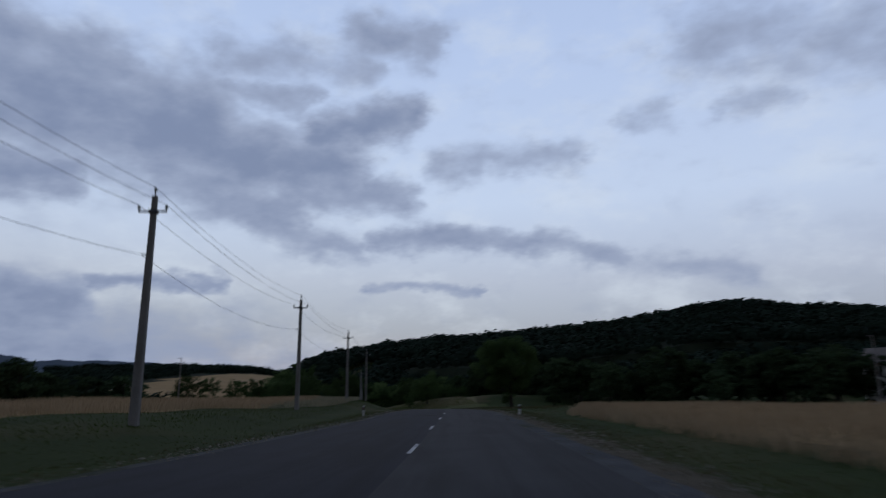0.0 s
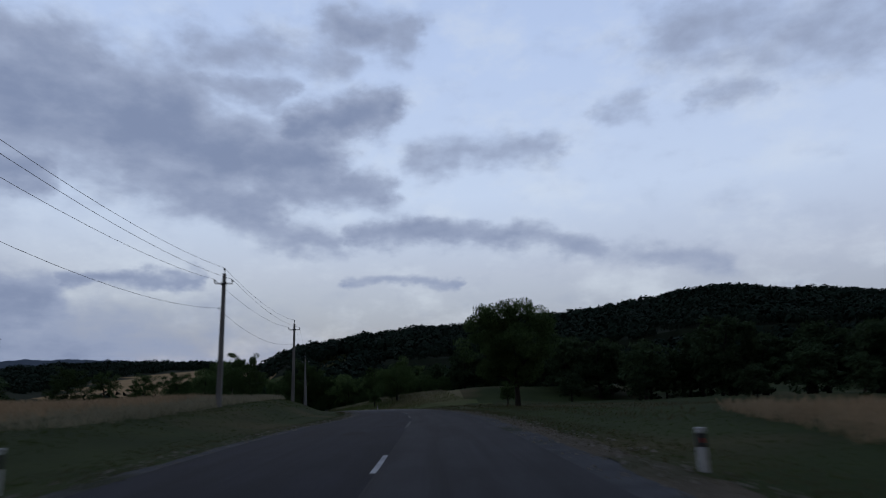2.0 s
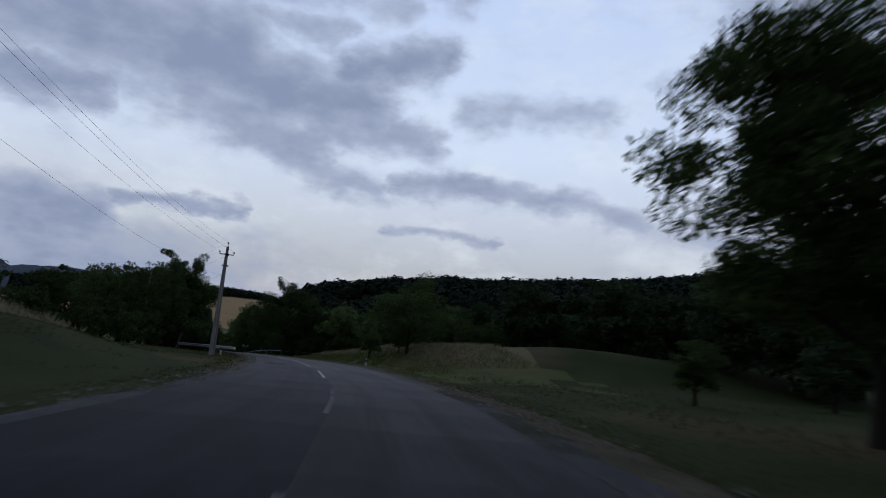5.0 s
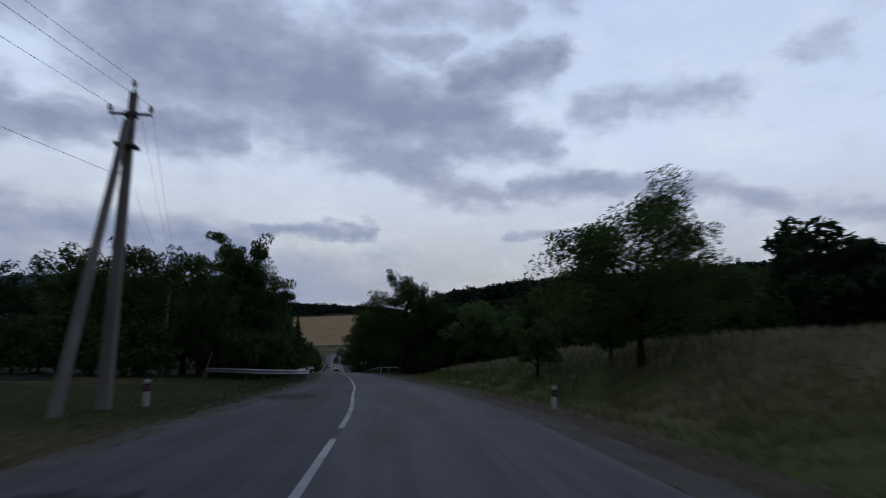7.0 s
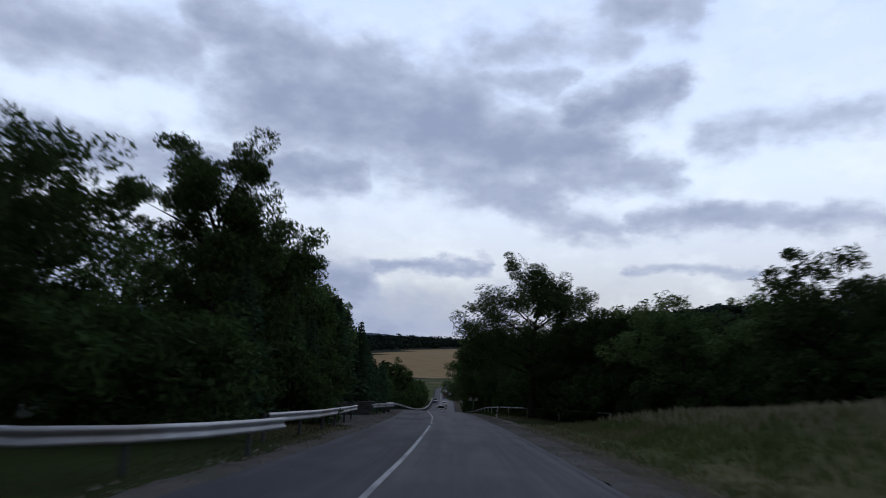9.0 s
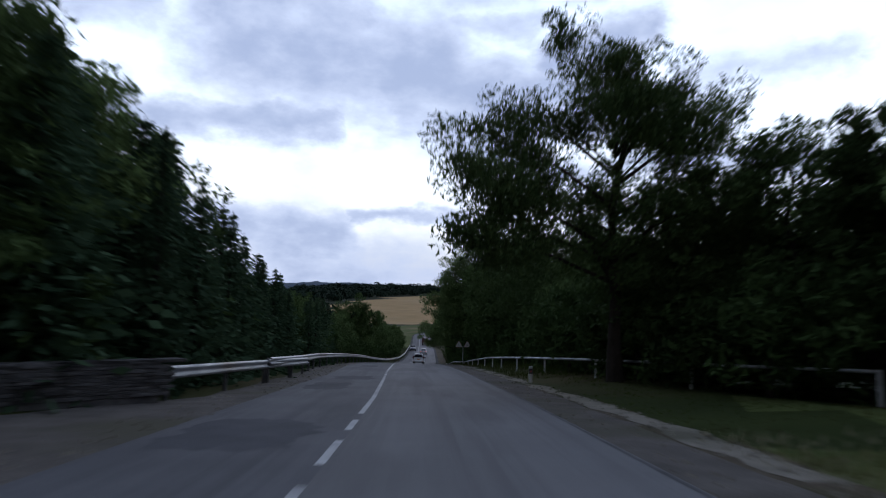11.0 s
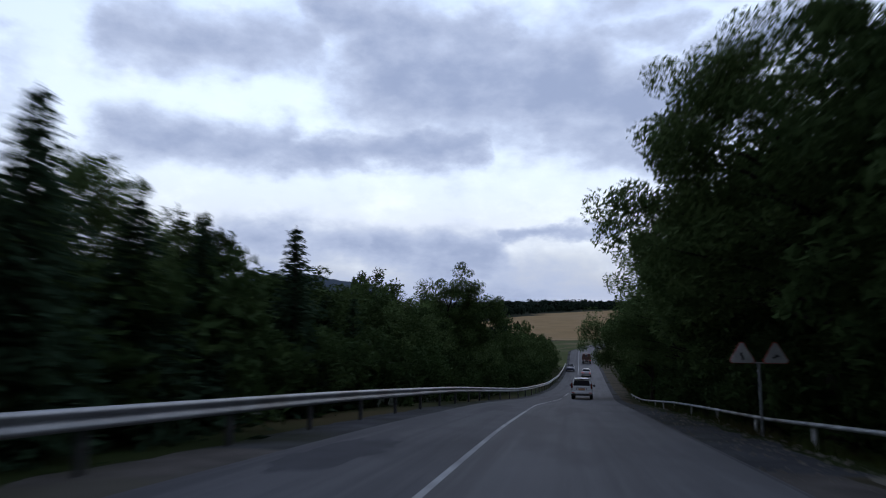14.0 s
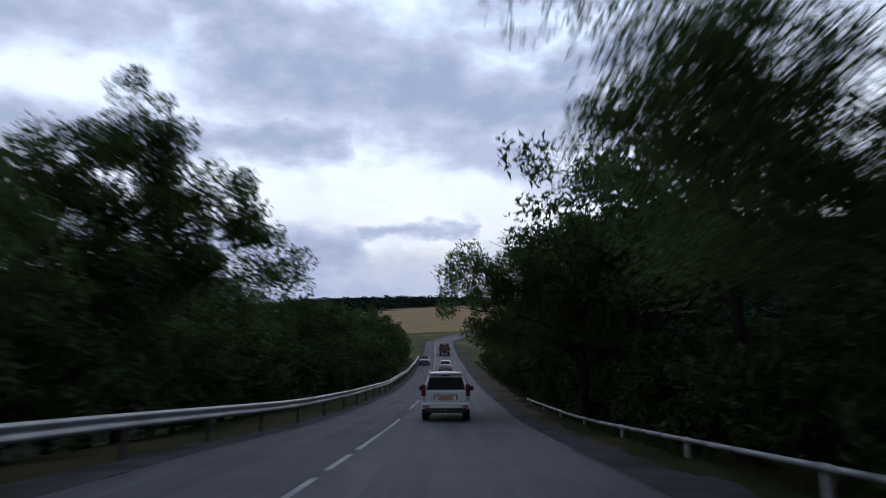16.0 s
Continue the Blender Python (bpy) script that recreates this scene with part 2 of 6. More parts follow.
# section tones carry changing light: dim with blue sky reflection, grey, then bright
DIM_TONE = (((0.0085, 0.0100, 0.0150), (0.016, 0.0185, 0.027), (0.0072, 0.0082, 0.0115)), ((0.020, 0.0205, 0.0235), (0.036, 0.0365, 0.041), (0.0155, 0.016, 0.018)))
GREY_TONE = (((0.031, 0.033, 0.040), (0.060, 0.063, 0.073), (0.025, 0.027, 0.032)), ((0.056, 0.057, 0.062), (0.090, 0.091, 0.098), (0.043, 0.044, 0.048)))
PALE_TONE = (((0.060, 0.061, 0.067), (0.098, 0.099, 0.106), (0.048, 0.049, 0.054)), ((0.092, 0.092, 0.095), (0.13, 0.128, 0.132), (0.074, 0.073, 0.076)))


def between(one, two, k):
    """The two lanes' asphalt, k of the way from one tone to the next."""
    sheen = 0.16 if one is not DIM_TONE else 0.06 + 0.10 * k
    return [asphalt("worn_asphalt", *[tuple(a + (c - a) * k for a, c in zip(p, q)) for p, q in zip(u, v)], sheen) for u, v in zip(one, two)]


# short steps blend one light-matched tone into the next
ROAD_RUNS = [(-26, 100, *between(DIM_TONE, DIM_TONE, 0), "old dark")]
ROAD_RUNS += [(100 + 4 * i, 104 + 4 * i, *between(DIM_TONE, GREY_TONE, (i + 0.5) / 8), "darkening") for i in range(8)]
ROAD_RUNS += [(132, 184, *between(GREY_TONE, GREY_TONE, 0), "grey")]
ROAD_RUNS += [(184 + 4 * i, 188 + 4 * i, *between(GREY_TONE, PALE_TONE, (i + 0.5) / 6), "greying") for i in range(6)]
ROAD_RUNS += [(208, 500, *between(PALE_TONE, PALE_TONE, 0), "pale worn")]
M_PALEDUST = material("pale_gravel_dust", (0.115, 0.104, 0.085), (0.20, 0.182, 0.150), 1.3, 30, 0.95, 0.5, patch=(0.09, 0.085, 0.065))
# repair tones follow the light-matched road sections
M_BRIGHT_PATCH = material("pale_asphalt_repair", (0.052, 0.053, 0.058), (0.078, 0.079, 0.086), 1.4, 60, 0.8, 0.25)
M_BANK = material("bank_grass_blades", (0.070, 0.088, 0.028), (0.135, 0.155, 0.056), 0.3, 9, 0.9, 0.0, patch=(0.17, 0.145, 0.08))
M_DIM_PATCH = material("dim_toned_repair", (0.009, 0.0095, 0.011), (0.016, 0.0165, 0.019), 1.4, 60, 0.8, 0.25)
M_PATCH = material("asphalt_repair", (0.026, 0.027, 0.031), (0.040, 0.041, 0.046), 1.4, 60, 0.8, 0.25)
M_GRAVEL = material("gravel_dust", (0.055, 0.050, 0.046), (0.115, 0.104, 0.094), 1.3, 30, 0.95, 0.5, patch=(0.07, 0.066, 0.050))
M_SHOULDER = material("dark_worn_shoulder", (0.032, 0.033, 0.036), (0.074, 0.075, 0.079), 0.9, 24, 0.95, 0.5, patch=(0.026, 0.030, 0.018))
M_DIRT = material("bare_earth", (0.046, 0.038, 0.027), (0.088, 0.072, 0.052), 1.1, 22, 0.95, 0.5, patch=(0.035, 0.038, 0.018))
M_GRASS = material("verge_turf", (0.014, 0.021, 0.0065), (0.030, 0.041, 0.0125), 0.25, 9, 0.95, 0.6, patch=(0.062, 0.050, 0.024))
M_TURF = material("green_bank_turf", (0.036, 0.049, 0.015), (0.070, 0.084, 0.028), 0.25, 9, 0.95, 0.6, patch=(0.115, 0.098, 0.052))
M_WHEAT = material("dry_field", (0.20, 0.132, 0.062), (0.305, 0.202, 0.100), 0.05, 2.0, 0.95, 0.5, patch=(0.26, 0.185, 0.10))
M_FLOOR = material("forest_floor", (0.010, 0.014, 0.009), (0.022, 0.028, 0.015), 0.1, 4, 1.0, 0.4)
M_BLADE = material("grass_blades", (0.032, 0.050, 0.012), (0.066, 0.090, 0.024), 0.3, 12, 0.9, 0.0, patch=(0.060, 0.054, 0.022))
M_STRAW = material("wheat_straw", (0.24, 0.175, 0.105), (0.40, 0.305, 0.195), 0.4, 9, 0.9, 0.0)
M_STUBBLE = material("brown_stubble", (0.060, 0.050, 0.026), (0.125, 0.104, 0.060), 0.5, 9, 0.9, 0.0, patch=(0.045, 0.052, 0.020))
M_DRY = material("dry_grass", (0.19, 0.17, 0.11), (0.34, 0.31, 0.215), 0.4, 9, 0.9, 0.0)
M_LEAF = material("broad_leaves", (0.028, 0.050, 0.017), (0.070, 0.106, 0.036), 0.8, 7, 0.8, 0.0, per_object=0.3)
M_LEAF_PALE = material("pale_leaves", (0.053, 0.088, 0.030), (0.115, 0.165, 0.060), 0.8, 7, 0.8, 0.0, per_object=0.25)
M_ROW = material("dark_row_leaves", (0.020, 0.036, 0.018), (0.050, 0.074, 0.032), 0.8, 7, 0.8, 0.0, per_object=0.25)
M_SHRUB = material("shrub_leaves", (0.022, 0.042, 0.014), (0.056, 0.088, 0.029), 0.8, 7, 0.8, 0.0, per_object=0.25)
M_NEEDLE = material("conifer_needles", (0.022, 0.043, 0.024), (0.053, 0.089, 0.046), 1.0, 8, 0.8, 0.0, per_object=0.25)
for _m in (M_LEAF, M_LEAF_PALE, M_ROW, M_SHRUB, M_NEEDLE, M_BLADE, M_BANK, M_DRY, M_STUBBLE, M_STRAW):
    leafy(_m, 0.22)
# air haze is painted in: woods lean slightly blue, far hills clearly
M_HAZYWOODS = material("hazy_wooded_slope", (0.008, 0.0155, 0.011), (0.020, 0.033, 0.021), 0.03, 0.6, 0.9, 0.4)
M_HAZEHILL = material("haze_blue_hill", (0.050, 0.066, 0.085), (0.075, 0.092, 0.115), 0.004, 0.05, 1.0, 0.0)
M_BARK = material("bark", (0.014, 0.012, 0.010), (0.042, 0.035, 0.029), 2.0, 14, 0.95, 0.8, stretch=(3, 3, 0.6))
M_CONCRETE = material("weathered_concrete", (0.13, 0.125, 0.118), (0.24, 0.23, 0.215), 1.2, 25, 0.9, 0.4, stretch=(2, 2, 0.5))
M_STEEL = material("galvanised_steel", (0.24, 0.25, 0.26), (0.40, 0.41, 0.42), 1.5, 30, 0.55, 0.1, metal=0.55, patch=(0.22, 0.20, 0.18))
M_DARKSTEEL = material("dark_steel", (0.045, 0.046, 0.05), (0.09, 0.09, 0.095), 2.0, 30, 0.6, 0.1, metal=0.5)
M_PAINT = material("worn_road_paint", (0.26, 0.26, 0.26), (0.46, 0.46, 0.45), 1.6, 26, 0.8, 0.2, patch=(0.22, 0.22, 0.225))
M_FADED = material("faded_edge_paint", (0.055, 0.055, 0.057), (0.115, 0.115, 0.116), 1.6, 26, 0.85, 0.2, patch=(0.050, 0.050, 0.053))
M_WHITE = material("white_post_paint", (0.34, 0.34, 0.33), (0.52, 0.52, 0.50), 3, 30, 0.7, 0.1)
M_BLACK = material("black_paint", (0.012, 0.012, 0.013), (0.03, 0.03, 0.03), 3, 30, 0.6, 0.1)
M_RED = material("red_reflector", (0.35, 0.02, 0.015), (0.50, 0.04, 0.03), 8, 60, 0.35, 0.0)
M_GLASSPIN = material("insulator_glass", (0.16, 0.18, 0.17), (0.26, 0.28, 0.27), 5, 40, 0.2, 0.0)
M_WIRE = material("aluminium_cable", (0.035, 0.037, 0.042), (0.06, 0.063, 0.07), 3, 30, 0.6, 0.0, metal=0.3)
M_STONE = material("slate_stone", (0.040, 0.040, 0.044), (0.11, 0.105, 0.10), 2.5, 18, 0.9, 0.6, per_object=0.35)
M_PLASTER = material("whitewashed_plaster", (0.60, 0.59, 0.57), (0.80, 0.79, 0.77), 0.8, 10, 0.9, 0.2)
M_ROOF = material("sheet_roof", (0.10, 0.085, 0.075), (0.19, 0.165, 0.15), 0.6, 12, 0.8, 0.3)
M_CARWHITE = material("pearl_white_car_paint", (0.66, 0.66, 0.67), (0.78, 0.78, 0.79), 1.5, 200, 0.28, 0.0)
M_CARDARK = material("dark_blue_car_paint", (0.045, 0.055, 0.085), (0.07, 0.08, 0.11), 1.5, 200, 0.28, 0.0)
M_CARSILVER = material("silver_car_paint", (0.36, 0.37, 0.39), (0.45, 0.46, 0.48), 1.5, 200, 0.3, 0.0, metal=0.3)
M_CARRED = material("faded_red_truck_paint", (0.065, 0.030, 0.022), (0.10, 0.045, 0.033), 1.2, 40, 0.5, 0.0)
M_TYRE = material("tyre_rubber", (0.010, 0.010, 0.011), (0.024, 0.024, 0.025), 4, 60, 0.85, 0.3)
M_TRIM = material("black_plastic_trim", (0.014, 0.014, 0.015), (0.028, 0.028, 0.03), 4, 60, 0.55, 0.1)
M_CARGLASS = material("tinted_car_glass", (0.006, 0.007, 0.009), (0.012, 0.013, 0.016), 1, 30, 0.12, 0.0)
M_CARGLASS.node_tree.nodes["Principled BSDF"].inputs["Specular IOR Level"].default_value = 0.07
M_CHROME = material("chrome_trim", (0.5, 0.5, 0.52), (0.62, 0.62, 0.64), 4, 60, 0.18, 0.0, metal=1.0)
M_LAMP = material("red_lamp_lens", (0.085, 0.008, 0.008), (0.14, 0.014, 0.012), 5, 50, 0.2, 0.0)
# amber stands for headlight glow thrown back by the plate
M_PLATE_GLOW = material("glow_amber_plate", (0.50, 0.24, 0.12), (0.60, 0.31, 0.17), 6, 60, 0.5, 0.0)
M_TAIL = glowing("lit_tail_lamp", (1.0, 0.10, 0.04), 0.35)
M_HEAD = glowing("lit_headlamp", (1.0, 0.92, 0.8), 6.0)


# ---------------------------------------------------------------- mesh helpers
def mesh_of(name, verts, faces, mats, index=None, smooth=False):
    me = bpy.data.meshes.new(name)
    me.from_pydata([tuple(v) for v in verts] if not isinstance(verts, np.ndarray) else verts.tolist(), [], faces if not isinstance(faces, np.ndarray) else faces.tolist())
    for m in (mats if isinstance(mats, (list, tuple)) else [mats]):
        me.materials.append(m)
    if index is not None:
        me.polygons.foreach_set("material_index", np.asarray(index, dtype=np.int32))
    if smooth:
        me.polygons.foreach_set("use_smooth", np.ones(len(me.polygons), dtype=bool))
    me.update()
    return me


def part(name, bm, mat, parent, label="", smooth=False):
    """One mesh object under a thing or a part; bm is a bmesh or a finished mesh."""
    if isinstance(bm, bpy.types.Mesh):
        me = bm
    else:
        me = bpy.data.meshes.new(name)
        bm.to_mesh(me)
        bm.free()
        me.materials.append(mat)
        if smooth:
            me.polygons.foreach_set("use_smooth", np.ones(len(me.polygons), dtype=bool))
    ob = new(name, me)
    ob.parent = parent
    if label:
        ob["label"] = label
    return ob


def thing(name, m, label, category, group=""):
    ob = new(name)
    ob.empty_display_size = 0.3
    ob.matrix_world = m
    return tagged(ob, label, category, group)


def box(bm, x0, x1, y0, y1, z0, z1, bevel=0.0, seg=2):
    made = bmesh.ops.create_cube(bm, size=1.0)
    for v in made["verts"]:
        v.co = Vector(((x0 + x1) / 2 + v.co.x * (x1 - x0), (y0 + y1) / 2 + v.co.y * (y1 - y0), (z0 + z1) / 2 + v.co.z * (z1 - z0)))
    if bevel:
        edges = {e for v in made["verts"] for e in v.link_edges}
        bmesh.ops.bevel(bm, geom=list(edges), offset=bevel, segments=seg, affect="EDGES", profile=0.5)
    return bm


def boxed(*a, bevel=0.0, seg=2):
    return box(bmesh.new(), *a, bevel=bevel, seg=seg)


def tube(bm, a, b, r0, r1, n=8, caps=True):
    a, b = Vector(a), Vector(b)
    q = (b - a).to_track_quat("Z", "Y")
    ring0, ring1 = [], []
    for i in range(n):
        u = Vector((math.cos(2 * math.pi * i / n), math.sin(2 * math.pi * i / n), 0))
        ring0.append(bm.verts.new(a + q @ (u * r0)))
        ring1.append(bm.verts.new(b + q @ (u * r1)))
    for i in range(n):
        bm.faces.new((ring0[i], ring0[(i + 1) % n], ring1[(i + 1) % n], ring1[i]))
    if caps:
        bm.faces.new(ring0[::-1])
        bm.faces.new(ring1)
    return bm


# ---------------------------------------------------------------- the line of the road
ALIGN = np.array([(-1.6, -28.1, 0.0),
    (0.00, -0.00, -0.04),
    (0.97, 18.73, -0.00),
    (1.62, 37.44, 0.02),
    (2.12, 55.96, 0.01),
    (2.48, 74.39, -0.25),
    (1.87, 92.75, -0.55),
    (-0.04, 110.71, -0.83),
    (-3.49, 128.18, -1.27),
    (-8.11, 145.24, -1.76),
    (-13.56, 161.88, -2.42),
    (-19.46, 178.24, -3.16),
    (-25.65, 194.48, -3.85),
    (-32.08, 210.62, -4.52),
    (-38.62, 226.63, -5.27),
    (-45.21, 242.64, -6.11),
    (-51.77, 258.65, -7.09),
    (-58.09, 274.75, -8.20),
    (-66.75, 298.20, -10.10),
    (-77.25, 327.40, -11.50),
    (-85.70, 349.85, -11.80),
    (-93.92, 371.35, -11.60),
    (-105.18, 400.23, -11.10),
    (-119.00, 435.60, -8.60),
    (-123.60, 464.80, -7.00),
    (-121.37, 494.41, -5.40),
    (-110.83, 522.50, -3.80),
    (-93.81, 547.20, -2.20),
    (-71.31, 567.05, -0.60),
])
_d = np.concatenate([[0], np.cumsum(np.hypot(*np.diff(ALIGN[:, :2], axis=0).T))])
_fine = np.arange(0, _d[-1], 1.0)
LINE = np.stack([np.interp(_fine, _d, ALIGN[:, i]) for i in range(3)], 1)
for _ in range(14):
    LINE[1:-1] = (LINE[:-2] + 2 * LINE[1:-1] + LINE[2:]) / 4
DIST = np.concatenate([[0], np.cumsum(np.hypot(*np.diff(LINE[:, :2], axis=0).T))]) - 28.15
TAN = np.gradient(LINE[:, :2], axis=0)
TAN /= np.linalg.norm(TAN, axis=1)[:, None]


def on_line(s, lat, dz=0.0):
    """The place s metres along the road and lat metres to the right of the driving line; dz above the road."""
    p = [np.interp(s, DIST, LINE[:, i]) for i in range(3)]
    tx, ty = np.interp(s, DIST, TAN[:, 0]), np.interp(s, DIST, TAN[:, 1])
    return Vector((p[0] + ty * lat, p[1] - tx * lat, p[2] + dz))


def heading(s):
    """The road's heading at s, in degrees about z from +y."""
    return math.degrees(math.atan2(-np.interp(s, DIST, TAN[:, 0]), np.interp(s, DIST, TAN[:, 1])))


def nearest(xy):
    s, lat = np.empty(len(xy)), np.empty(len(xy))
    for i in range(0, len(xy), 4000):
        q = xy[i:i + 4000]
        k = np.argmin((q[:, None, 0] - LINE[None, ::2, 0]) ** 2 + (q[:, None, 1] - LINE[None, ::2, 1]) ** 2, axis=1) * 2
        e = q - LINE[k, :2]
        s[i:i + 4000] = DIST[k] + np.clip((e * TAN[k]).sum(1), -2, 2)
        lat[i:i + 4000] = np.sign(e[:, 0] * TAN[k, 1] - e[:, 1] * TAN[k, 0]) * np.hypot(e[:, 0], e[:, 1])
    return s, lat


def centre(s):
    return np.interp(s, [-30, 0, 30, 50, 80, 95, 115, 137, 155, 175, 207, 216, 226, 236, 246, 257, 268, 280, 288, 300, 330, 520],
                     [-1.6, -1.5, -1.3, -1.0, -0.82, -0.62, -0.7, -1.0, -1.28, -1.3, -1.1, -1.12, -1.3, -1.52, -1.6, -1.72, -1.85, -2.0, -2.12, -2.0, -1.9, -1.8])


def left_edge(s):
    return np.interp(s, [-30, 10, 16, 26, 40, 60, 70, 79, 90, 120, 150, 175, 205, 230, 250, 300, 320, 340, 400, 520], [-7.2, -7.0, -6.4, -5.9, -5.3, -5.4, -5.5, -4.8, -4.5, -4.2, -4.1, -3.8, -3.9, -4.1, -5.0, -5.3, -4.5, -4.5, -4.2, -4.2])


def right_edge(s):
    return np.interp(s, [-30, 12, 24, 60, 100, 150, 175, 250, 300, 520], [2.75, 2.7, 2.6, 2.6, 3.1, 3.3, 2.9, 3.0, 2.8, 2.6])


def left_rail(s):
    return np.interp(s, [214, 229, 240, 260, 298, 312, 320, 346, 365, 400, 520], [-5.3, -5.2, -6.1, -6.4, -6.45, -5.55, -5.15, -5.2, -4.95, -4.8, -4.8])


def right_rail(s):
    return np.interp(s, [216, 219, 222, 225, 229, 234, 240, 250, 272, 290, 325], [13.2, 11.2, 9.6, 8.4, 7.1, 6.3, 5.8, 5.9, 5.8, 5.2, 4.9])


def right_rail_base(s):
    return np.interp(s, [205, 226, 236, 250, 272, 290, 325], [0.2, 0.27, 0.2, 0.06, -0.42, -0.40, -0.68])


RIDGE_AZ = [-180, -90, -60, -45, -38, -31, -25, -19, -14, -8.7, -4.9, 1, 5.5, 15, 22, 24.5, 27.4, 32, 37, 50, 70, 110, 180]
RIDGE_EL = [2.4, 2.4, 2.3, 2.1, 1.8, 1.9, 2.55, 2.5, 2.55, 3.3, 3.9, 4.7, 4.8, 5.6, 6.3, 6.9, 7.0, 6.5, 5.8, 5.0, 4.0, 3.0, 2.4]


def smooth(v, a, b):
    t = np.clip((v - a) / (b - a), 0, 1)
    return t * t * (3 - 2 * t)


def terrain(xy):
    """Height of the ground, and where it lies along and beside the road."""
    xy = np.asarray(xy, float)
    s, lat = nearest(xy)
    z = np.interp(s, DIST, LINE[:, 2]) - 0.06
    right, left = np.maximum(lat, 0), np.maximum(-lat, 0)
    early, bank, late = 1 - smooth(s, 120, 145), smooth(s, 132, 150) * (1 - smooth(s, 196, 222)), smooth(s, 225, 245)
    z += early * (0.25 * smooth(right, 6, 12) + 0.45 * smooth(left, 8.5, 12.5))
    z += 0.55 * smooth(left, 6.8, 11.0) * smooth(s, 62, 98) * (1 - smooth(s, 116, 140))
    z += 0.45 * smooth(left, 7.0, 11.5) * smooth(s, 52, 74) * (1 - smooth(s, 112, 135))
    z += bank * (np.interp(s, [138, 150, 166, 176, 190, 205], [1.5, 2.3, 2.25, 1.95, 1.3, 1.2]) * smooth(right, 6.5, 12.0) + 0.9 * smooth(right, 12, 24) + 0.2 * smooth(left, 8, 14))
    z += 0.28 * smooth(right, 5.7, 6.8) * smooth(s, 216, 226) * (1 - smooth(s, 256, 270))
    z += smooth(s, 254, 274) * -0.75 * smooth(right, 4.8, 7.6) + late * (-1.3 * smooth(right, 8, 18) - 1.2 * smooth(left, 8, 16))
    bump = np.sin(xy[:, 0] * 0.37 + 1.3) * np.sin(xy[:, 1] * 0.29) * 0.10 + np.sin(xy[:, 0] * 0.11) * np.sin(xy[:, 1] * 0.083 + 2) * 0.22
    z += bump * smooth(np.abs(lat), 8, 16)
    e = xy - np.array([-5.0, 70.0])
    r, az = np.hypot(e[:, 0], e[:, 1]), np.degrees(np.arctan2(e[:, 0], e[:, 1]))
    top = np.tan(np.radians(np.interp(az, RIDGE_AZ, RIDGE_EL))) * 1000
    valley = smooth(az, -36, -30) * (1 - smooth(az, -16, -9))
    t = np.clip((r - 130) / 870, 0, 1)
    hill = top * (0.55 * t + 0.45 * t * t * (3 - 2 * t)) * np.where(r > 1000, np.maximum(0.25, 1 - (r - 1000) / 2600), 1)
    t = np.clip((r - 650) / 1350, 0, 1.2)
    slope = -5.0 * smooth(r, 300, 600) + np.interp(az, [-34, -28, -24, -18, -12], [66, 80, 86, 84, 80]) * np.minimum(t, 2.0 - t) ** 0.95
    near = smooth(np.abs(lat), 25, 90)
    z = z * (1 - smooth(r, 300, 700) * near) + near * (hill * (1 - valley) + slope * valley)
    return z, s, lat, r, az


def ground_at(s, lat):
    p = on_line(s, lat)
    p.z = float(terrain([[p.x, p.y]])[0][0])
    return p


# ---------------------------------------------------------------- ground sheet
def spaced(a, b, step, far):
    core = list(np.arange(a, b + 0.1, step))
    lo, hi, g = [a], [b], step
    while hi[-1] < far:
        g = min(g * 1.16, 36 if hi[-1] < 2200 else 250)
        lo.append(lo[-1] - g), hi.append(hi[-1] + g)
    return np.array(lo[:0:-1] + core + hi[1:])


GX, GY = spaced(-150, 60, 2.0, 3600), spaced(-30, 430, 2.0, 3900)
_xx, _yy = np.meshgrid(GX, GY)
_pts = np.stack([_xx.ravel(), _yy.ravel()], 1)
_z, _s, _lat, _r, _az = terrain(_pts)
_n = len(GX)
_q = (np.arange(len(GY) - 1)[:, None] * _n + np.arange(_n - 1)[None, :]).ravel()
_faces = np.stack([_q, _q + 1, _q + _n + 1, _q + _n], 1)


def field_top(az):
    """Distance of the wood's edge above the far field."""
    return np.interp(az, [-32, -30, -27.5, -25, -22, -19, -14], [680, 780, 930, 1110, 1320, 1560, 1700])


def zone(s, lat, r, az):
    """0 turf, 1 dry field, 2 forest floor, 3 bare cut bank, 4 green bank."""
    k = np.zeros(len(s), dtype=np.int32)
    k[(s < 70) & (lat > 8.6 + np.clip(s - 45, 0, 30) * 0.25) & (lat < 75)] = 1
    k[(s < 122) & (lat < -18.6) & (lat > -85)] = 1
    ragged = 5.0 * np.sin(lat * 0.8 + 1.0) + 4.0 * np.sin(lat * 0.31 + s * 0.4)
    k[(s > 128 + ragged) & (s < 211 + ragged) & (lat > 0) & (lat < 17 + 0.3 * ragged)] = 4
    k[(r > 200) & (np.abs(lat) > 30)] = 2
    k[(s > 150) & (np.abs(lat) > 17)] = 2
    k[(s > 151) & (s < 165) & (lat > 7.6) & (lat < 11.0)] = 3
    k[(s > 405) & (np.abs(lat) < 60) & (r < 640)] = 4
    k[(r > 560) & (r < field_top(az)) & (az > -33) & (az < -12)] = 1
    return k


_zone = zone(_s, _lat, _r, _az)
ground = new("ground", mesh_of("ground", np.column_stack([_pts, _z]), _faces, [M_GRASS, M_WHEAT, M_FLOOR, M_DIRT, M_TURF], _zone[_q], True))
tagged(ground, "rolling ground of dark turf and dry fields", "ground", kind="structure")


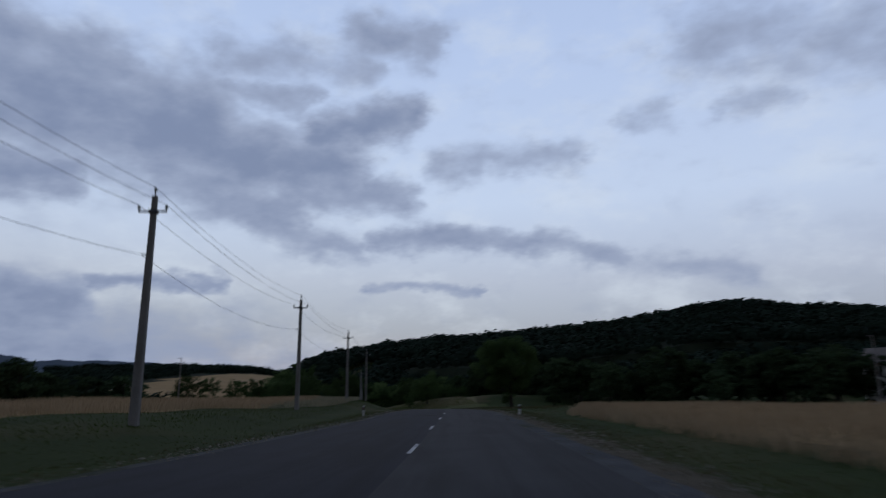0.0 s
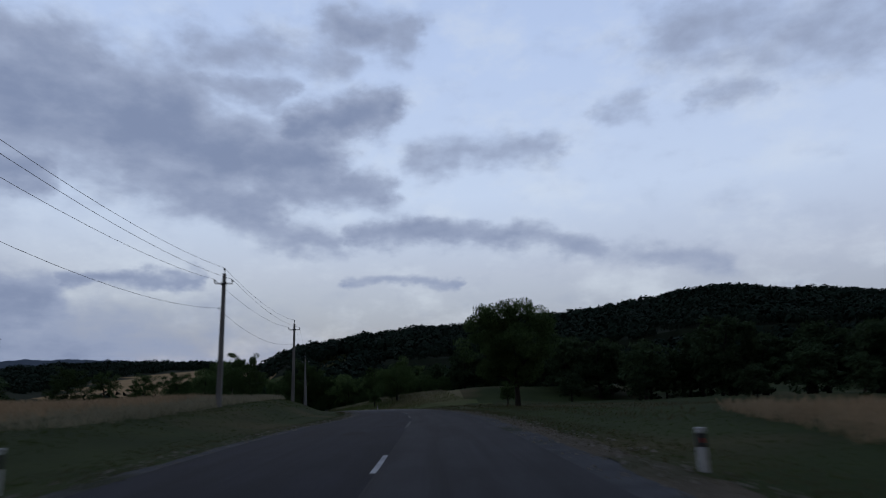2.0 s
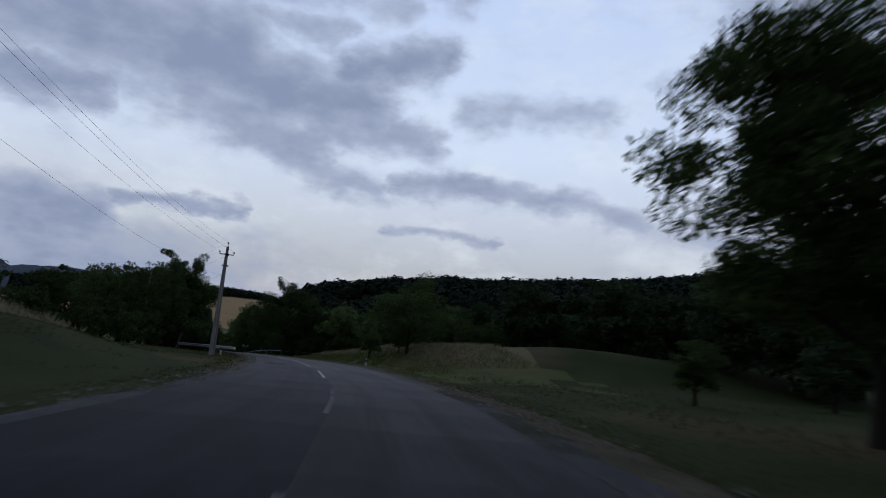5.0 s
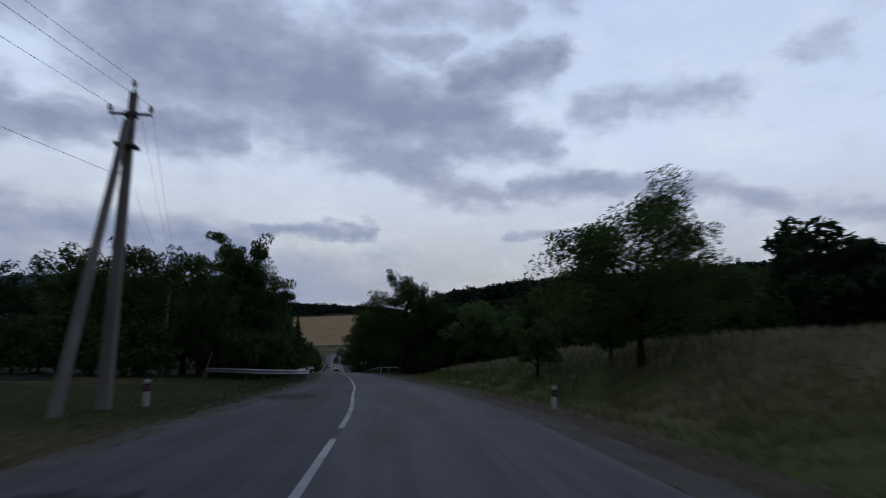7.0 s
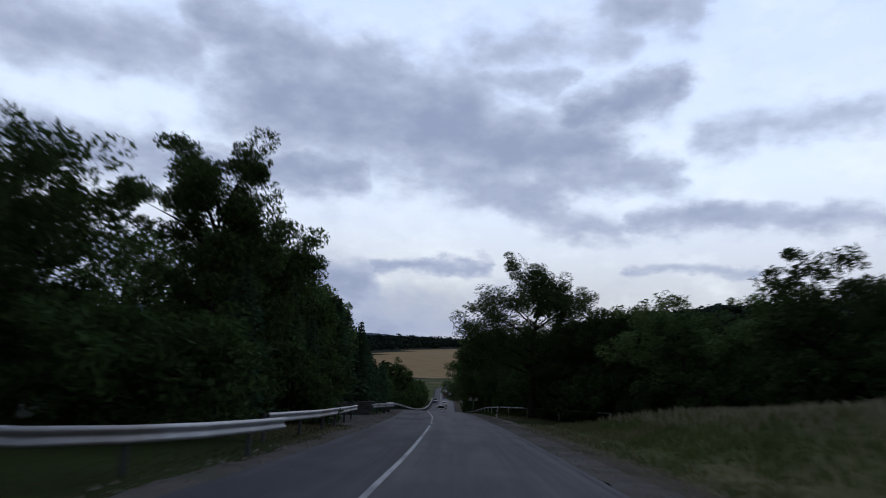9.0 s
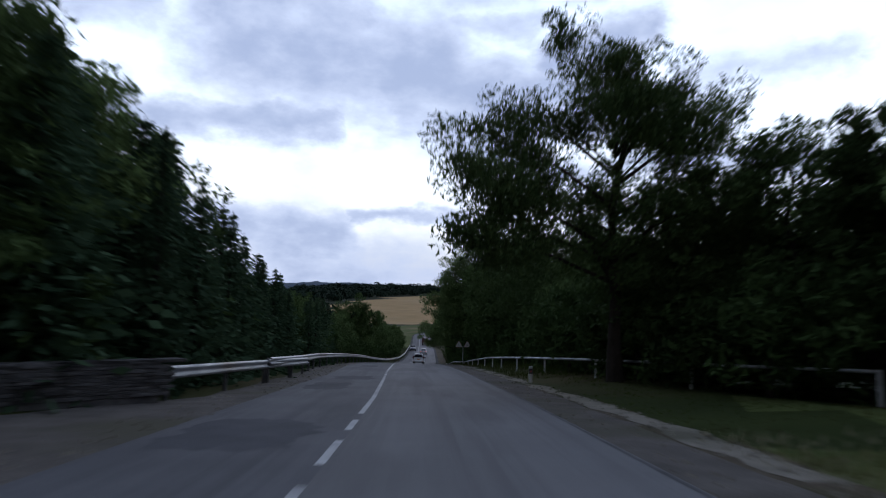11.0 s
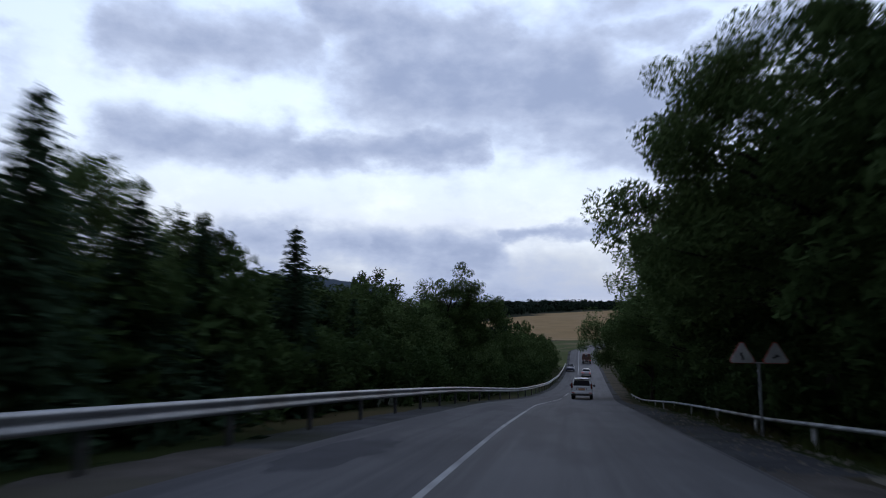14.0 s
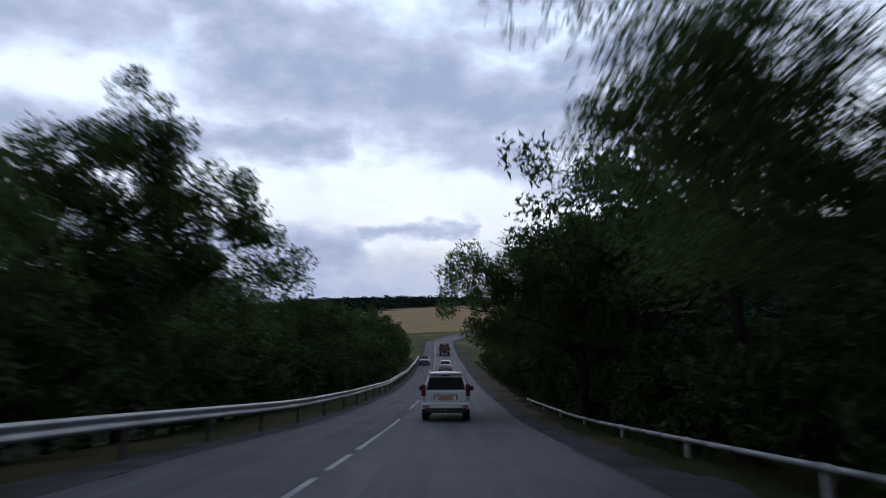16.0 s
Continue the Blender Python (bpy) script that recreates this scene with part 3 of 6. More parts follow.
def strip(name, s0, s1, inner, outer, dz, mat, label, category, step=1.0, wobble=0.0, seed=1, feather=None):
    """A ribbon along the road between two offsets."""
    rng = random.Random(seed)
    verts, faces, s = [], [], s0
    while s <= s1 + 0.001:
        w0, w1 = [wobble * (0.55 * math.sin(s * 0.9 + seed * q) + 0.4 * math.sin(s * 2.3 + seed * q * 1.7) + rng.uniform(-0.3, 0.3)) for q in (1.3, 2.9)]
        a, b = inner(s), outer(s)
        for k in (0, 0.5, 1):
            lat = a + (b - a) * k + (w0 if k == 0 else w1 if k == 1 else 0)
            verts.append(on_line(s, lat, dz - (0.055 if k == feather else 0)))
        s += step
    for i in range(len(verts) // 3 - 1):
        for k in (0, 1):
            faces.append((3 * i + k, 3 * i + k + 1, 3 * i + k + 4, 3 * i + k + 3))
    me = mesh_of(name, verts, faces, mat)
    uv = me.uv_layers.new(name="run")
    for loop in me.loops:
        i = loop.vertex_index
        uv.data[loop.index].uv = ((i % 3) * 0.5 * abs(outer(s0) - inner(s0)), s0 + (i // 3) * step)
    return tagged(new(name, me), label, category, kind="structure")


S0, S1 = -26, 500
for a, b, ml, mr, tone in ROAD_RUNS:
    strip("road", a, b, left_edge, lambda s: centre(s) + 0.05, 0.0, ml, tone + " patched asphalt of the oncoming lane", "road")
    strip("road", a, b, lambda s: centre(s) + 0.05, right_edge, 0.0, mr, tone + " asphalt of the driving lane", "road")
for a, b, mat, tone in ((S0, 118, M_SHOULDER, "dark worn"), (118, 262, M_GRAVEL, "pale gravel"), (262, 480, M_SHOULDER, "dark dusty")):
    strip("shoulder", a, b, lambda s: left_edge(s) - np.interp(s, [0, 60, 120, 200, 216, 240, 300, 322, 400], [0.9, 0.7, 0.8, 1.0, 1.7, 2.2, 1.6, 1.0, 0.8]), lambda s: left_edge(s) + 0.1, -0.018, mat, tone + " shoulder beside the oncoming lane", "shoulder", 0.8, 0.22, 3, 0)
    strip("shoulder", a, b, lambda s: right_edge(s) - 0.1, lambda s: right_edge(s) + np.interp(s, [0, 100, 150, 230, 260, 300, 340, 400], [1.2, 1.3, 1.5, 2.2, 1.9, 1.3, 1.0, 0.9]), -0.018, mat, tone + " shoulder beside the driving lane", "shoulder", 0.8, 0.2, 4, 1)
strip("driveway_apron", 196, 223, lambda s: np.interp(s, [196, 200, 207, 212, 215, 223], [-6.0, -8.5, -9.5, -7.0, -5.6, -5.0]), lambda s: left_edge(s) - 0.6, -0.026, M_GRAVEL, "pale dusty gravel apron of the driveway", "gravel", 0.8, 0.2, 6)
strip("gravel_band", 206, 262, lambda s: right_edge(s) + 1.4, lambda s: right_edge(s) + 2.4, -0.024, M_PALEDUST, "pale band of loose gravel along the shoulder", "gravel", 0.5, 0.2, 9, 1)
strip("bare_strip", 300, 440, lambda s: right_edge(s) + 0.5, lambda s: right_edge(s) + np.interp(s, [300, 325, 345, 400, 440], [1.3, 1.6, 2.6, 3.4, 3.0]), -0.03, M_DIRT, "bare brown earth between the lane and the bushes", "earth", 0.8, 0.3, 15, 1)
strip("bare_strip", S0, 262, lambda s: right_edge(s) + np.interp(s, [0, 100, 150, 230, 260], [0.66, 0.70, 0.80, 1.2, 1.05]), lambda s: right_edge(s) + np.interp(s, [0, 100, 150, 230, 260], [1.9, 2.2, 2.6, 2.6, 2.2]), -0.032, M_DIRT, "trodden brown earth along the shoulder", "earth", 0.8, 0.3, 5, 1)


def mark(s0, s1, lat, width=0.115, label="worn white centre line dash", step=1.0, paint=None):
    verts, faces = [], []
    n = max(1, int((s1 - s0) / step))
    for i in range(n + 1):
        s = s0 + (s1 - s0) * i / n
        c = lat(s)
        verts += [on_line(s, c - width / 2, 0.005), on_line(s, c + width / 2, 0.005)]
    for i in range(n):
        faces.append((2 * i, 2 * i + 1, 2 * i + 3, 2 * i + 2))
    return tagged(new("lane_marking", mesh_of("lane_marking", verts, faces, paint or M_PAINT)), label, "road marking", "centre line", "structure")


for a, b in ((5.5, 8.6), (16.3, 19.4), (27.2, 30.3), (38.3, 41.4), (49.2, 52.3), (64.0, 71.5), (77.5, 84.5), (90, 99), (106, 113), (120, 127), (133.0, 140.2), (203.0, 205.2),
             (206.4, 208.3), (209.5, 210.9), (229.8, 231.6), (232.4, 234.6), (235.4, 237.2), (296.5, 299.0), (300.0, 312.0), (318, 326), (332, 340), (348, 356), (364, 372)):
    mark(a, b, centre, paint=M_FADED if 60 < a < 116 else None)
for a, b in ((142.0, 200.0), (212.0, 229.0), (238.0, 295.5), (380, 470)):
    mark(a, b, centre, label="long unbroken white centre line")
mark(148, 199, lambda s: right_edge(s) - 0.18, 0.09, "thin worn white edge line", paint=M_FADED)
mark(204, 300, lambda s: right_edge(s) - 0.06, 0.07, "thin worn white edge line", paint=M_FADED)


def patch(s, lat, length, width, seed):
    rng = random.Random(seed)
    verts = []
    n = 34
    for i in range(n):
        a = 2 * math.pi * i / n
        k = max(abs(math.cos(a)), abs(math.sin(a))) ** 0.7
        verts.append(on_line(s + math.cos(a) / k * length / 2 * rng.uniform(0.8, 1.1), lat + math.sin(a) / k * width / 2 * rng.uniform(0.75, 1.12), 0.004))
    return tagged(new("road_patch", mesh_of("road_patch", verts, [tuple(range(n))], M_DIM_PATCH if s < 118 else M_PATCH if s < 201 else M_BRIGHT_PATCH)), "dark asphalt repair patch in the road", "road patch", kind="structure")


for i, (s, lat, l, w) in enumerate(((45.5, -1.9, 2.6, 0.9), (61, -2.6, 2.4, 0.8), (66.0, -1.7, 1.2, 0.6), (88, -2.4, 2.6, 0.7), (134, -3.0, 3.4, 1.5), (153.2, -3.4, 4.6, 1.9), (158.5, -1.6, 1.6, 0.5),
                                   (209, -2.6, 3.6, 2.2), (221, -2.9, 4.2, 1.4), (227, -2.6, 3.5, 1.8), (247, -3.2, 5, 1.3), (262, -4.0, 5, 1.4))):
    patch(s, lat, l, w, i)


# ---------------------------------------------------------------- trees
def leaf_cloud(rng, centres, radii, count, size, droop=0.3):
    """Three-cornered leaves scattered through clumps; returns vertices and faces."""
    k = rng.integers(0, len(centres), count)
    d = rng.normal(size=(count, 3))
    d /= np.linalg.norm(d, axis=1)[:, None]
    rad = radii[k] * rng.uniform(0.25, 1.0, count) ** 0.6
    p = centres[k] + d * rad[:, None] * np.array([1.0, 1.0, 0.8])
    u = rng.normal(size=(count, 3))
    u[:, 2] -= droop
    u /= np.linalg.norm(u, axis=1)[:, None]
    w = np.cross(u, rng.normal(size=(count, 3)))
    w /= np.linalg.norm(w, axis=1)[:, None] + 1e-6
    length = size * rng.uniform(0.6, 1.35, count)[:, None]
    wide = length * rng.uniform(0.35, 0.6, count)[:, None]
    v = np.stack([p - u * length - w * wide * 0.7, p + w * wide, p + u * length], 1).reshape(-1, 3)
    i = np.arange(count) * 3
    return v, np.stack([i, i + 1, i + 2], 1)


def limb_mesh(rng, height, crown_base, radius, girth, limbs, lean=0.03):
    bm = bmesh.new()
    pts = [Vector((0, 0, -0.3))]
    steps = 7
    for i in range(1, steps + 1):
        pts.append(Vector((rng.normal() * lean * height * i / steps * 0.6, rng.normal() * lean * height * i / steps * 0.6, height * 0.86 * i / steps)))
    for i in range(steps):
        r0, r1 = girth * (1 - 0.86 * i / steps), girth * (1 - 0.86 * (i + 1) / steps)
        if i == 0:
            r0 *= 1.35
        tube(bm, pts[i], pts[i + 1], r0, r1, 8, False)
    ends = []
    for j in range(limbs):
        k = rng.uniform(max(crown_base * 0.8 / height, 0.15), 0.8)
        i = min(int(k * steps), steps - 1)
        a = pts[i].lerp(pts[i + 1], k * steps - i)
        ang = j * 2.4 + rng.uniform(-0.4, 0.4)
        out = radius * rng.uniform(0.45, 0.75) * (1.1 - 0.5 * k)
        b = a + Vector((math.cos(ang) * out, math.sin(ang) * out, out * rng.uniform(0.25, 0.8)))
        mid = a.lerp(b, 0.5) + Vector((0, 0, out * 0.12))
        g = girth * (1 - 0.8 * k) * 0.5
        tube(bm, a, mid, g, g * 0.6, 6, False)
        tube(bm, mid, b, g * 0.6, g * 0.2, 5, False)
        for q in range(2):
            c = mid.lerp(b, rng.uniform(0.2, 0.8))
            e = c + Vector((max(-1, min(1, rng.normal())), max(-1, min(1, rng.normal())), rng.uniform(0, 1))) * out * 0.25
            tube(bm, c, e, g * 0.3, g * 0.1, 4, False)
            ends.append(e)
        ends.append(b)
    return bm, ends


def broad_tree(name, seed, height, radius, crown_base, leaves, size, mat, label, lobes=None, clumps=70, gap=0.0):
    """A broad-leaved tree: tapered trunk with limbs, and a crown of leaf clumps with an uneven outline."""
    rng = np.random.default_rng(seed)
    tree = thing(name, Matrix.Identity(4), label, "tree")
    bm, ends = limb_mesh(rng, height, crown_base, radius, 0.018 * height + 0.05, 11)
    for lx, ly, lz, n, sp in lobes or ():
        tube(bm, (0, 0, lz * 0.74), (lx * 0.45, ly * 0.45, lz * 0.9), 0.007 * height, 0.004 * height, 6, False)
        tube(bm, (lx * 0.45, ly * 0.45, lz * 0.9), (lx, ly, lz), 0.004 * height, 0.01, 5, False)
    part("trunk", bm, M_BARK, tree, smooth=True)
    mid, half = (height + crown_base) / 2, (height - crown_base) / 2
    c = []
    while len(c) < clumps:
        d = rng.normal(size=3)
        d /= np.linalg.norm(d)
        f = rng.uniform(0.3, 1.0) ** 0.5
        swell = 0.8 + 0.28 * math.sin(3 * math.atan2(d[1], d[0]) + seed) + 0.18 * math.sin(5 * d[2] + seed * 2)
        wide = min(f * swell, 1.0)
        p = np.array([d[0] * radius * wide, d[1] * radius * wide, mid + d[2] * half * f * (0.92 + 0.12 * swell)])
        if p[2] > crown_base * 0.9:
            c.append(p)
    c += [np.array(e) for e in ends if crown_base * 0.8 < e.z < height and math.hypot(e.x, e.y) < radius * 0.8]
    if lobes:
        for lx, ly, lz, n, sp in lobes:
            root = np.array([lx * 0.35, ly * 0.35, lz * 0.86])
            c += [root + (np.array([lx, ly, lz]) - root) * rng.uniform(0.25, 1.08) + rng.normal(size=3) * sp * np.array([0.7, 0.9, 0.75]) for _ in range(n)]
    c = np.array(c)
    r = rng.uniform(0.07, 0.19, len(c)) * radius + 0.22
    v, f = leaf_cloud(rng, c, r, leaves, size)
    part("crown", mesh_of("crown", v, f, mat), mat, tree)
    return tree


def conifer(seed, height, radius):
    rng = np.random.default_rng(seed)
    tree = thing("spruce_tree", Matrix.Identity(4), "dark green spruce with drooping tiers of branches", "tree", "conifers beside the road")
    bm = bmesh.new()
    tube(bm, (0, 0, -0.3), (0, 0, height), 0.02 * height, 0.015, 8, False)
    part("trunk", bm, M_BARK, tree)
    V, F, base = [], [], 0
    tiers = int(height * 3.2)
    for i in range(tiers):
        z = height * (0.05 + 0.95 * i / tiers)
        reach = radius * (1 - (i / tiers)) ** 0.8 * rng.uniform(0.72, 1.12) + 0.12
        for j in range(9):
            a = j * 0.698 + i * 1.1 + rng.uniform(-0.3, 0.3)
            rr = reach * rng.uniform(0.7, 1.15)
            n = 9
            t = rng.uniform(0.12, 1.0, n)
            px, py = np.cos(a) * rr * t, np.sin(a) * rr * t
            pz = z - 0.32 * rr * t ** 1.3 + rng.normal(size=n) * 0.06
            p = np.stack([px, py, pz], 1) + rng.normal(size=(n, 3)) * 0.07 * rr
            u = np.stack([np.cos(a + rng.normal(size=n) * 0.6), np.sin(a + rng.normal(size=n) * 0.6), rng.uniform(-0.55, 0.1, n)], 1)
            w = np.cross(u, rng.normal(size=(n, 3)))
            w /= np.linalg.norm(w, axis=1)[:, None] + 1e-6
            L = (0.16 + 0.12 * (1 - t))[:, None] * (0.35 + 0.45 * rr)
            V.append(np.stack([p - u * L, p + w * L * 0.45, p + u * L, p - w * L * 0.45], 1).reshape(-1, 3))
            q = base + np.arange(n) * 4
            F.append(np.stack([q, q + 1, q + 2, q + 3], 1))
            base += 4 * n
    part("crown", mesh_of("crown", np.concatenate(V), np.concatenate(F), M_NEEDLE), M_NEEDLE, tree)
    return tree


def placed(proto, s, lat, scale, rng, sink=0.1, wide=1.0, turn=None):
    p = ground_at(s, lat)
    m = pose(p.x, p.y, p.z - sink, 0, 0, rng.uniform(0, 360) if turn is None else turn) @ Matrix.Diagonal((scale * wide, scale * wide, scale, 1))
    return copy_thing(proto, m)


def retire(proto):
    for o in (*proto.children_recursive, proto):
        bpy.data.objects.remove(o)


LEAFY = "dense dark green broad-leaved tree beside the road"
oak = [broad_tree("broadleaf_tree", 11, 12.0, 4.6, 2.0, 9600, 0.20, M_LEAF, LEAFY, clumps=100),
       broad_tree("broadleaf_tree", 12, 12.0, 4.0, 1.6, 8400, 0.20, M_LEAF, LEAFY, clumps=85),
       broad_tree("broadleaf_tree", 13, 12.0, 5.0, 2.4, 10000, 0.20, M_LEAF_PALE, "tall pale green broad-leaved tree in the roadside wood", clumps=105),
       broad_tree("broadleaf_tree", 14, 12.0, 3.4, 1.2, 8000, 0.19, M_LEAF, LEAFY, clumps=75)]
thin = broad_tree("broadleaf_tree", 15, 12.0, 5.2, 3.6, 8500, 0.17, M_LEAF, LEAFY, clumps=75)
bush = [broad_tree("shrub", 21, 4.0, 2.6, 0.2, 3400, 0.185, M_SHRUB, "thick dark roadside shrub", clumps=45),
        broad_tree("shrub", 22, 4.0, 2.9, 0.2, 3400, 0.185, M_SHRUB, "thick green roadside shrub", clumps=45)]
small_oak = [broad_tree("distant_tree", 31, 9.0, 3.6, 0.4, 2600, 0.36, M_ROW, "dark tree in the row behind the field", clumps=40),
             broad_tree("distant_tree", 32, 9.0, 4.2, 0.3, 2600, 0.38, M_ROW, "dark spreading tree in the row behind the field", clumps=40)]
spruce = [conifer(41, 9.0, 2.7), conifer(42, 9.0, 3.0), conifer(43, 9.0, 2.3)]
rng = np.random.default_rng(7)


def settle(ob, label, group=""):
    return tagged(ob, label, "tree", group)


# the two trees that stand alone on the grass
field_oak = broad_tree("field_oak", 51, 12.0, 5.6, 2.4, 52000, 0.14, M_LEAF, "large spreading oak alone on the roadside grass", lobes=[(-3.4, 1.6, 9.8, 14, 0.8), (-3.5, 1.7, 7.4, 10, 0.7)], clumps=105)
p = ground_at(107.9, 13.0)
field_oak.matrix_world = pose(p.x, p.y, p.z - 0.1, 0, 0, 40) @ Matrix.Diagonal((1.07, 1.07, 1.03, 1))
field_pear = broad_tree("field_tree", 52, 6.0, 4.6, 1.2, 30000, 0.10, M_LEAF, "round leafy tree on the grass bank", lobes=[(1.3, 0.2, 6.6, 10, 0.45), (1.5, 0.3, 7.1, 7, 0.3), (-3.4, 0.0, 3.4, 10, 0.7), (-2.4, 0.6, 4.6, 9, 0.6), (-1.0, 0.0, 2.2, 10, 0.8)], clumps=105)
p = ground_at(152.9, 9.7)
field_pear.matrix_world = pose(p.x, p.y, p.z - 0.1, 0, 0, heading(152.9))
young = broad_tree("young_tree", 53, 3.6, 1.5, 1.1, 3200, 0.13, M_LEAF, "small young tree on the grass bank", clumps=22)
for s, lat, k in ((163.0, 8.4, 1.0), (156.3, 9.8, 0.8), (121, 16.5, 0.9)):
    placed(young, s, lat, k, rng)
retire(young)

# the tall forked tree where the right-hand wood begins
forked = broad_tree("forked_tree", 54, 14.0, 5.0, 4.0, 62000, 0.12, M_LEAF, "tall forked broad-leaved tree at the wood's edge",
                    lobes=[(-2.6, 0.0, 14.2, 10, 0.7), (0.6, 0.3, 14.0, 10, 0.7), (3.4, 1.0, 11.6, 16, 0.9), (5.0, 2.0, 10.6, 14, 0.9), (2.0, 3.0, 12.4, 12, 0.8), (-6.7, -4.6, 5.3, 20, 0.5), (-6.7, -4.8, 7.0, 20, 0.5), (-6.3, -3.6, 7.9, 16, 0.6), (-5.2, -1.0, 9.4, 12, 0.8), (-4.6, 0.5, 11.2, 14, 0.8), (-5.0, 1.6, 6.4, 9, 0.6), (5.2, 0.0, 9.0, 26, 1.3), (4.6, 0.5, 6.4, 20, 1.2), (1.0, 0.0, 6.2, 12, 1.2), (3.6, 0.0, 12.2, 10, 0.9)], clumps=105)
p = ground_at(224.0, 7.8)
forked.matrix_world = pose(p.x, p.y, p.z - 0.1, 0, 0, heading(222))

# right-hand wood: tall trees whose crowns reach over the lane
for i, s in enumerate(np.arange(222, 352, 5.2)):
    h = np.interp(s, [222, 236, 244, 250, 253, 257, 262, 269, 280, 300, 320, 340, 352], [5.5, 7.6, 10.0, 12.4, 12.4, 10.0, 10.8, 13.4, 14.6, 14.5, 13.5, 11.5, 9.0]) * rng.uniform(0.9, 1.1)
    lat = np.interp(s, [222, 240, 260, 300, 352], [12.0, 10.0, 9.0, 9.2, 9.0]) + rng.uniform(-0.7, 0.9)
    if abs(s - 273) < 2.6 or abs(s - 303) < 2.6 :
        continue
    if 293 < s < 306:
        h *= 0.5
    settle(placed(thin if 292 < s < 316 or 236 < s < 258 else oak[i % 4], s + rng.uniform(-1, 1), lat, h / 12.0, rng, 0.1, rng.uniform(0.95, 1.15)), LEAFY, "trees of the roadside wood")
for i, s in enumerate((*np.arange(219, 280, 6.5), *np.arange(322, 352, 6.5))):
    settle(placed(small_oak[i % 2], s, 17 + rng.uniform(-1.5, 2), rng.uniform(0.8, 1.1) * np.interp(s, [222, 250, 278, 290], [0.9, 1.2, 1.2, 0.7]), rng, 0.1, 1.15), LEAFY, "trees of the roadside wood")
for i, s in enumerate(np.arange(222, 350, 3.4)):
    lat = np.interp(s, [222, 250, 275, 300, 350], [10.5, 9.6, 8.6, 8.0, 7.6]) + rng.uniform(-0.4, 0.8)
    placed(bush[i % 2], s, lat, rng.uniform(0.75, 1.3), rng, 0.15)
for i, (s, lat, k) in enumerate(((219.5, 11.5, 1.0), (222.5, 10.6, 1.1), (224.6, 8.9, 0.8), (226.4, 9.6, 1.15), (229.0, 9.2, 1.1), (232.0, 9.0, 1.2), (234.6, 8.6, 1.1), (221.0, 13.4, 1.2), (217.0, 13.6, 1.1))):
    placed(bush[i % 2], s, lat, k, rng, 0.15)
for i, (s, lat, h) in enumerate(((263, 9.8, 11.2), (267.5, 9.8, 13.4), (213, 16, 10.0), (218.5, 15, 10.2), (222, 14.0, 10.4), (226, 12.5, 9.6), (228, 14, 8.6), (233, 12.5, 7.6), (239, 13.5, 8.4))):
    settle(placed(oak[i % 4], s, lat, h / 12.0, rng, 0.1, 1.1), LEAFY, "trees of the roadside wood")
for seed, s, lat, h, r, base, n, leaf, lobe in ((55, 241.8, 11.6, 10.2, 3.5, 1.8, 30000, 0.12, None), (56, 273.0, 8.0, 15.0, 5.2, 4.6, 60000, 0.115, [(-6.1, 0.7, 8.3, 12, 0.5), (-5.6, -1.2, 6.6, 10, 0.5), (-5.3, 5.6, 6.4, 12, 0.45), (-4.6, 6.0, 7.7, 14, 0.6), (-4.2, 3.0, 8.4, 14, 0.7), (-4.4, 4.4, 5.6, 14, 0.6), (-4.9, -0.4, 10.0, 12, 0.6), (-3.6, 0, 12.6, 14, 0.8), (-4.6, 0.8, 10.8, 12, 0.8), (-3.8, -1.0, 7.0, 10, 0.7)]), (57, 303.0, 7.9, 12.5, 4.4, 5.0, 8500, 0.09, [(-4.6, 0, 8.6, 8, 0.6)]), (60, 237.2, 10.4, 7.8, 2.6, 1.2, 16000, 0.11, None), (61, 291.5, 9.0, 13.0, 3.6, 6.6, 38000, 0.11, [(-5.4, -2.4, 9.2, 14, 0.55), (-5.6, 0.6, 9.9, 14, 0.55), (-4.6, -1.6, 10.6, 12, 0.6), (-4.2, 1.6, 8.6, 12, 0.6)]), (62, 284.6, 8.4, 12.4, 3.4, 4.5, 34000, 0.11, None), (58, 294.0, 7.6, 9.6, 3.0, 4.0, 29000, 0.075, [(-5.5, -2.0, 6.2, 20, 0.4), (-5.8, -1.8, 5.4, 20, 0.35), (-5.2, -0.6, 6.8, 18, 0.45), (-5.0, -1.0, 5.5, 20, 0.45), (-4.6, -0.4, 4.7, 20, 0.5), (-4.2, 1.2, 4.4, 16, 0.5), (-4.2, -1.4, 6.6, 14, 0.6), (-4.4, -0.4, 10.0, 12, 0.5), (-5.0, 1.2, 8.5, 12, 0.5), (-4.2, 0.2, 7.0, 14, 0.6), (-3.6, -1, 8.8, 10, 0.6)]), (59, 316.5, 6.4, 10.0, 3.2, 3.2, 42000, 0.10, [(-6.5, -1.0, 6.9, 12, 0.45), (-6.3, 0.2, 5.6, 12, 0.5), (-5.6, -1.6, 7.7, 12, 0.5), (-4.6, -3.0, 8.3, 12, 0.6), (-5.6, 1.0, 4.6, 12, 0.5), (-4.0, 0, 6.0, 14, 0.7), (-3.4, -1.6, 7.2, 14, 0.7)])):
    leaning = broad_tree("overhanging_tree", seed, h, r, base, n, leaf, M_LEAF_PALE, "tall tree whose branches hang over the lane", lobes=lobe, clumps=80)
    p = ground_at(s, lat)
    leaning.matrix_world = pose(p.x, p.y, p.z - 0.1, 0, 0, heading(s))
for i, s in enumerate((*np.arange(204, 262, 4.6), *np.arange(284, 322, 3.6))):
    placed(bush[i % 2], s, (21 if s < 262 else 13.5) + rng.uniform(-2, 3), rng.uniform(1.2, 1.6), rng, 0.2)
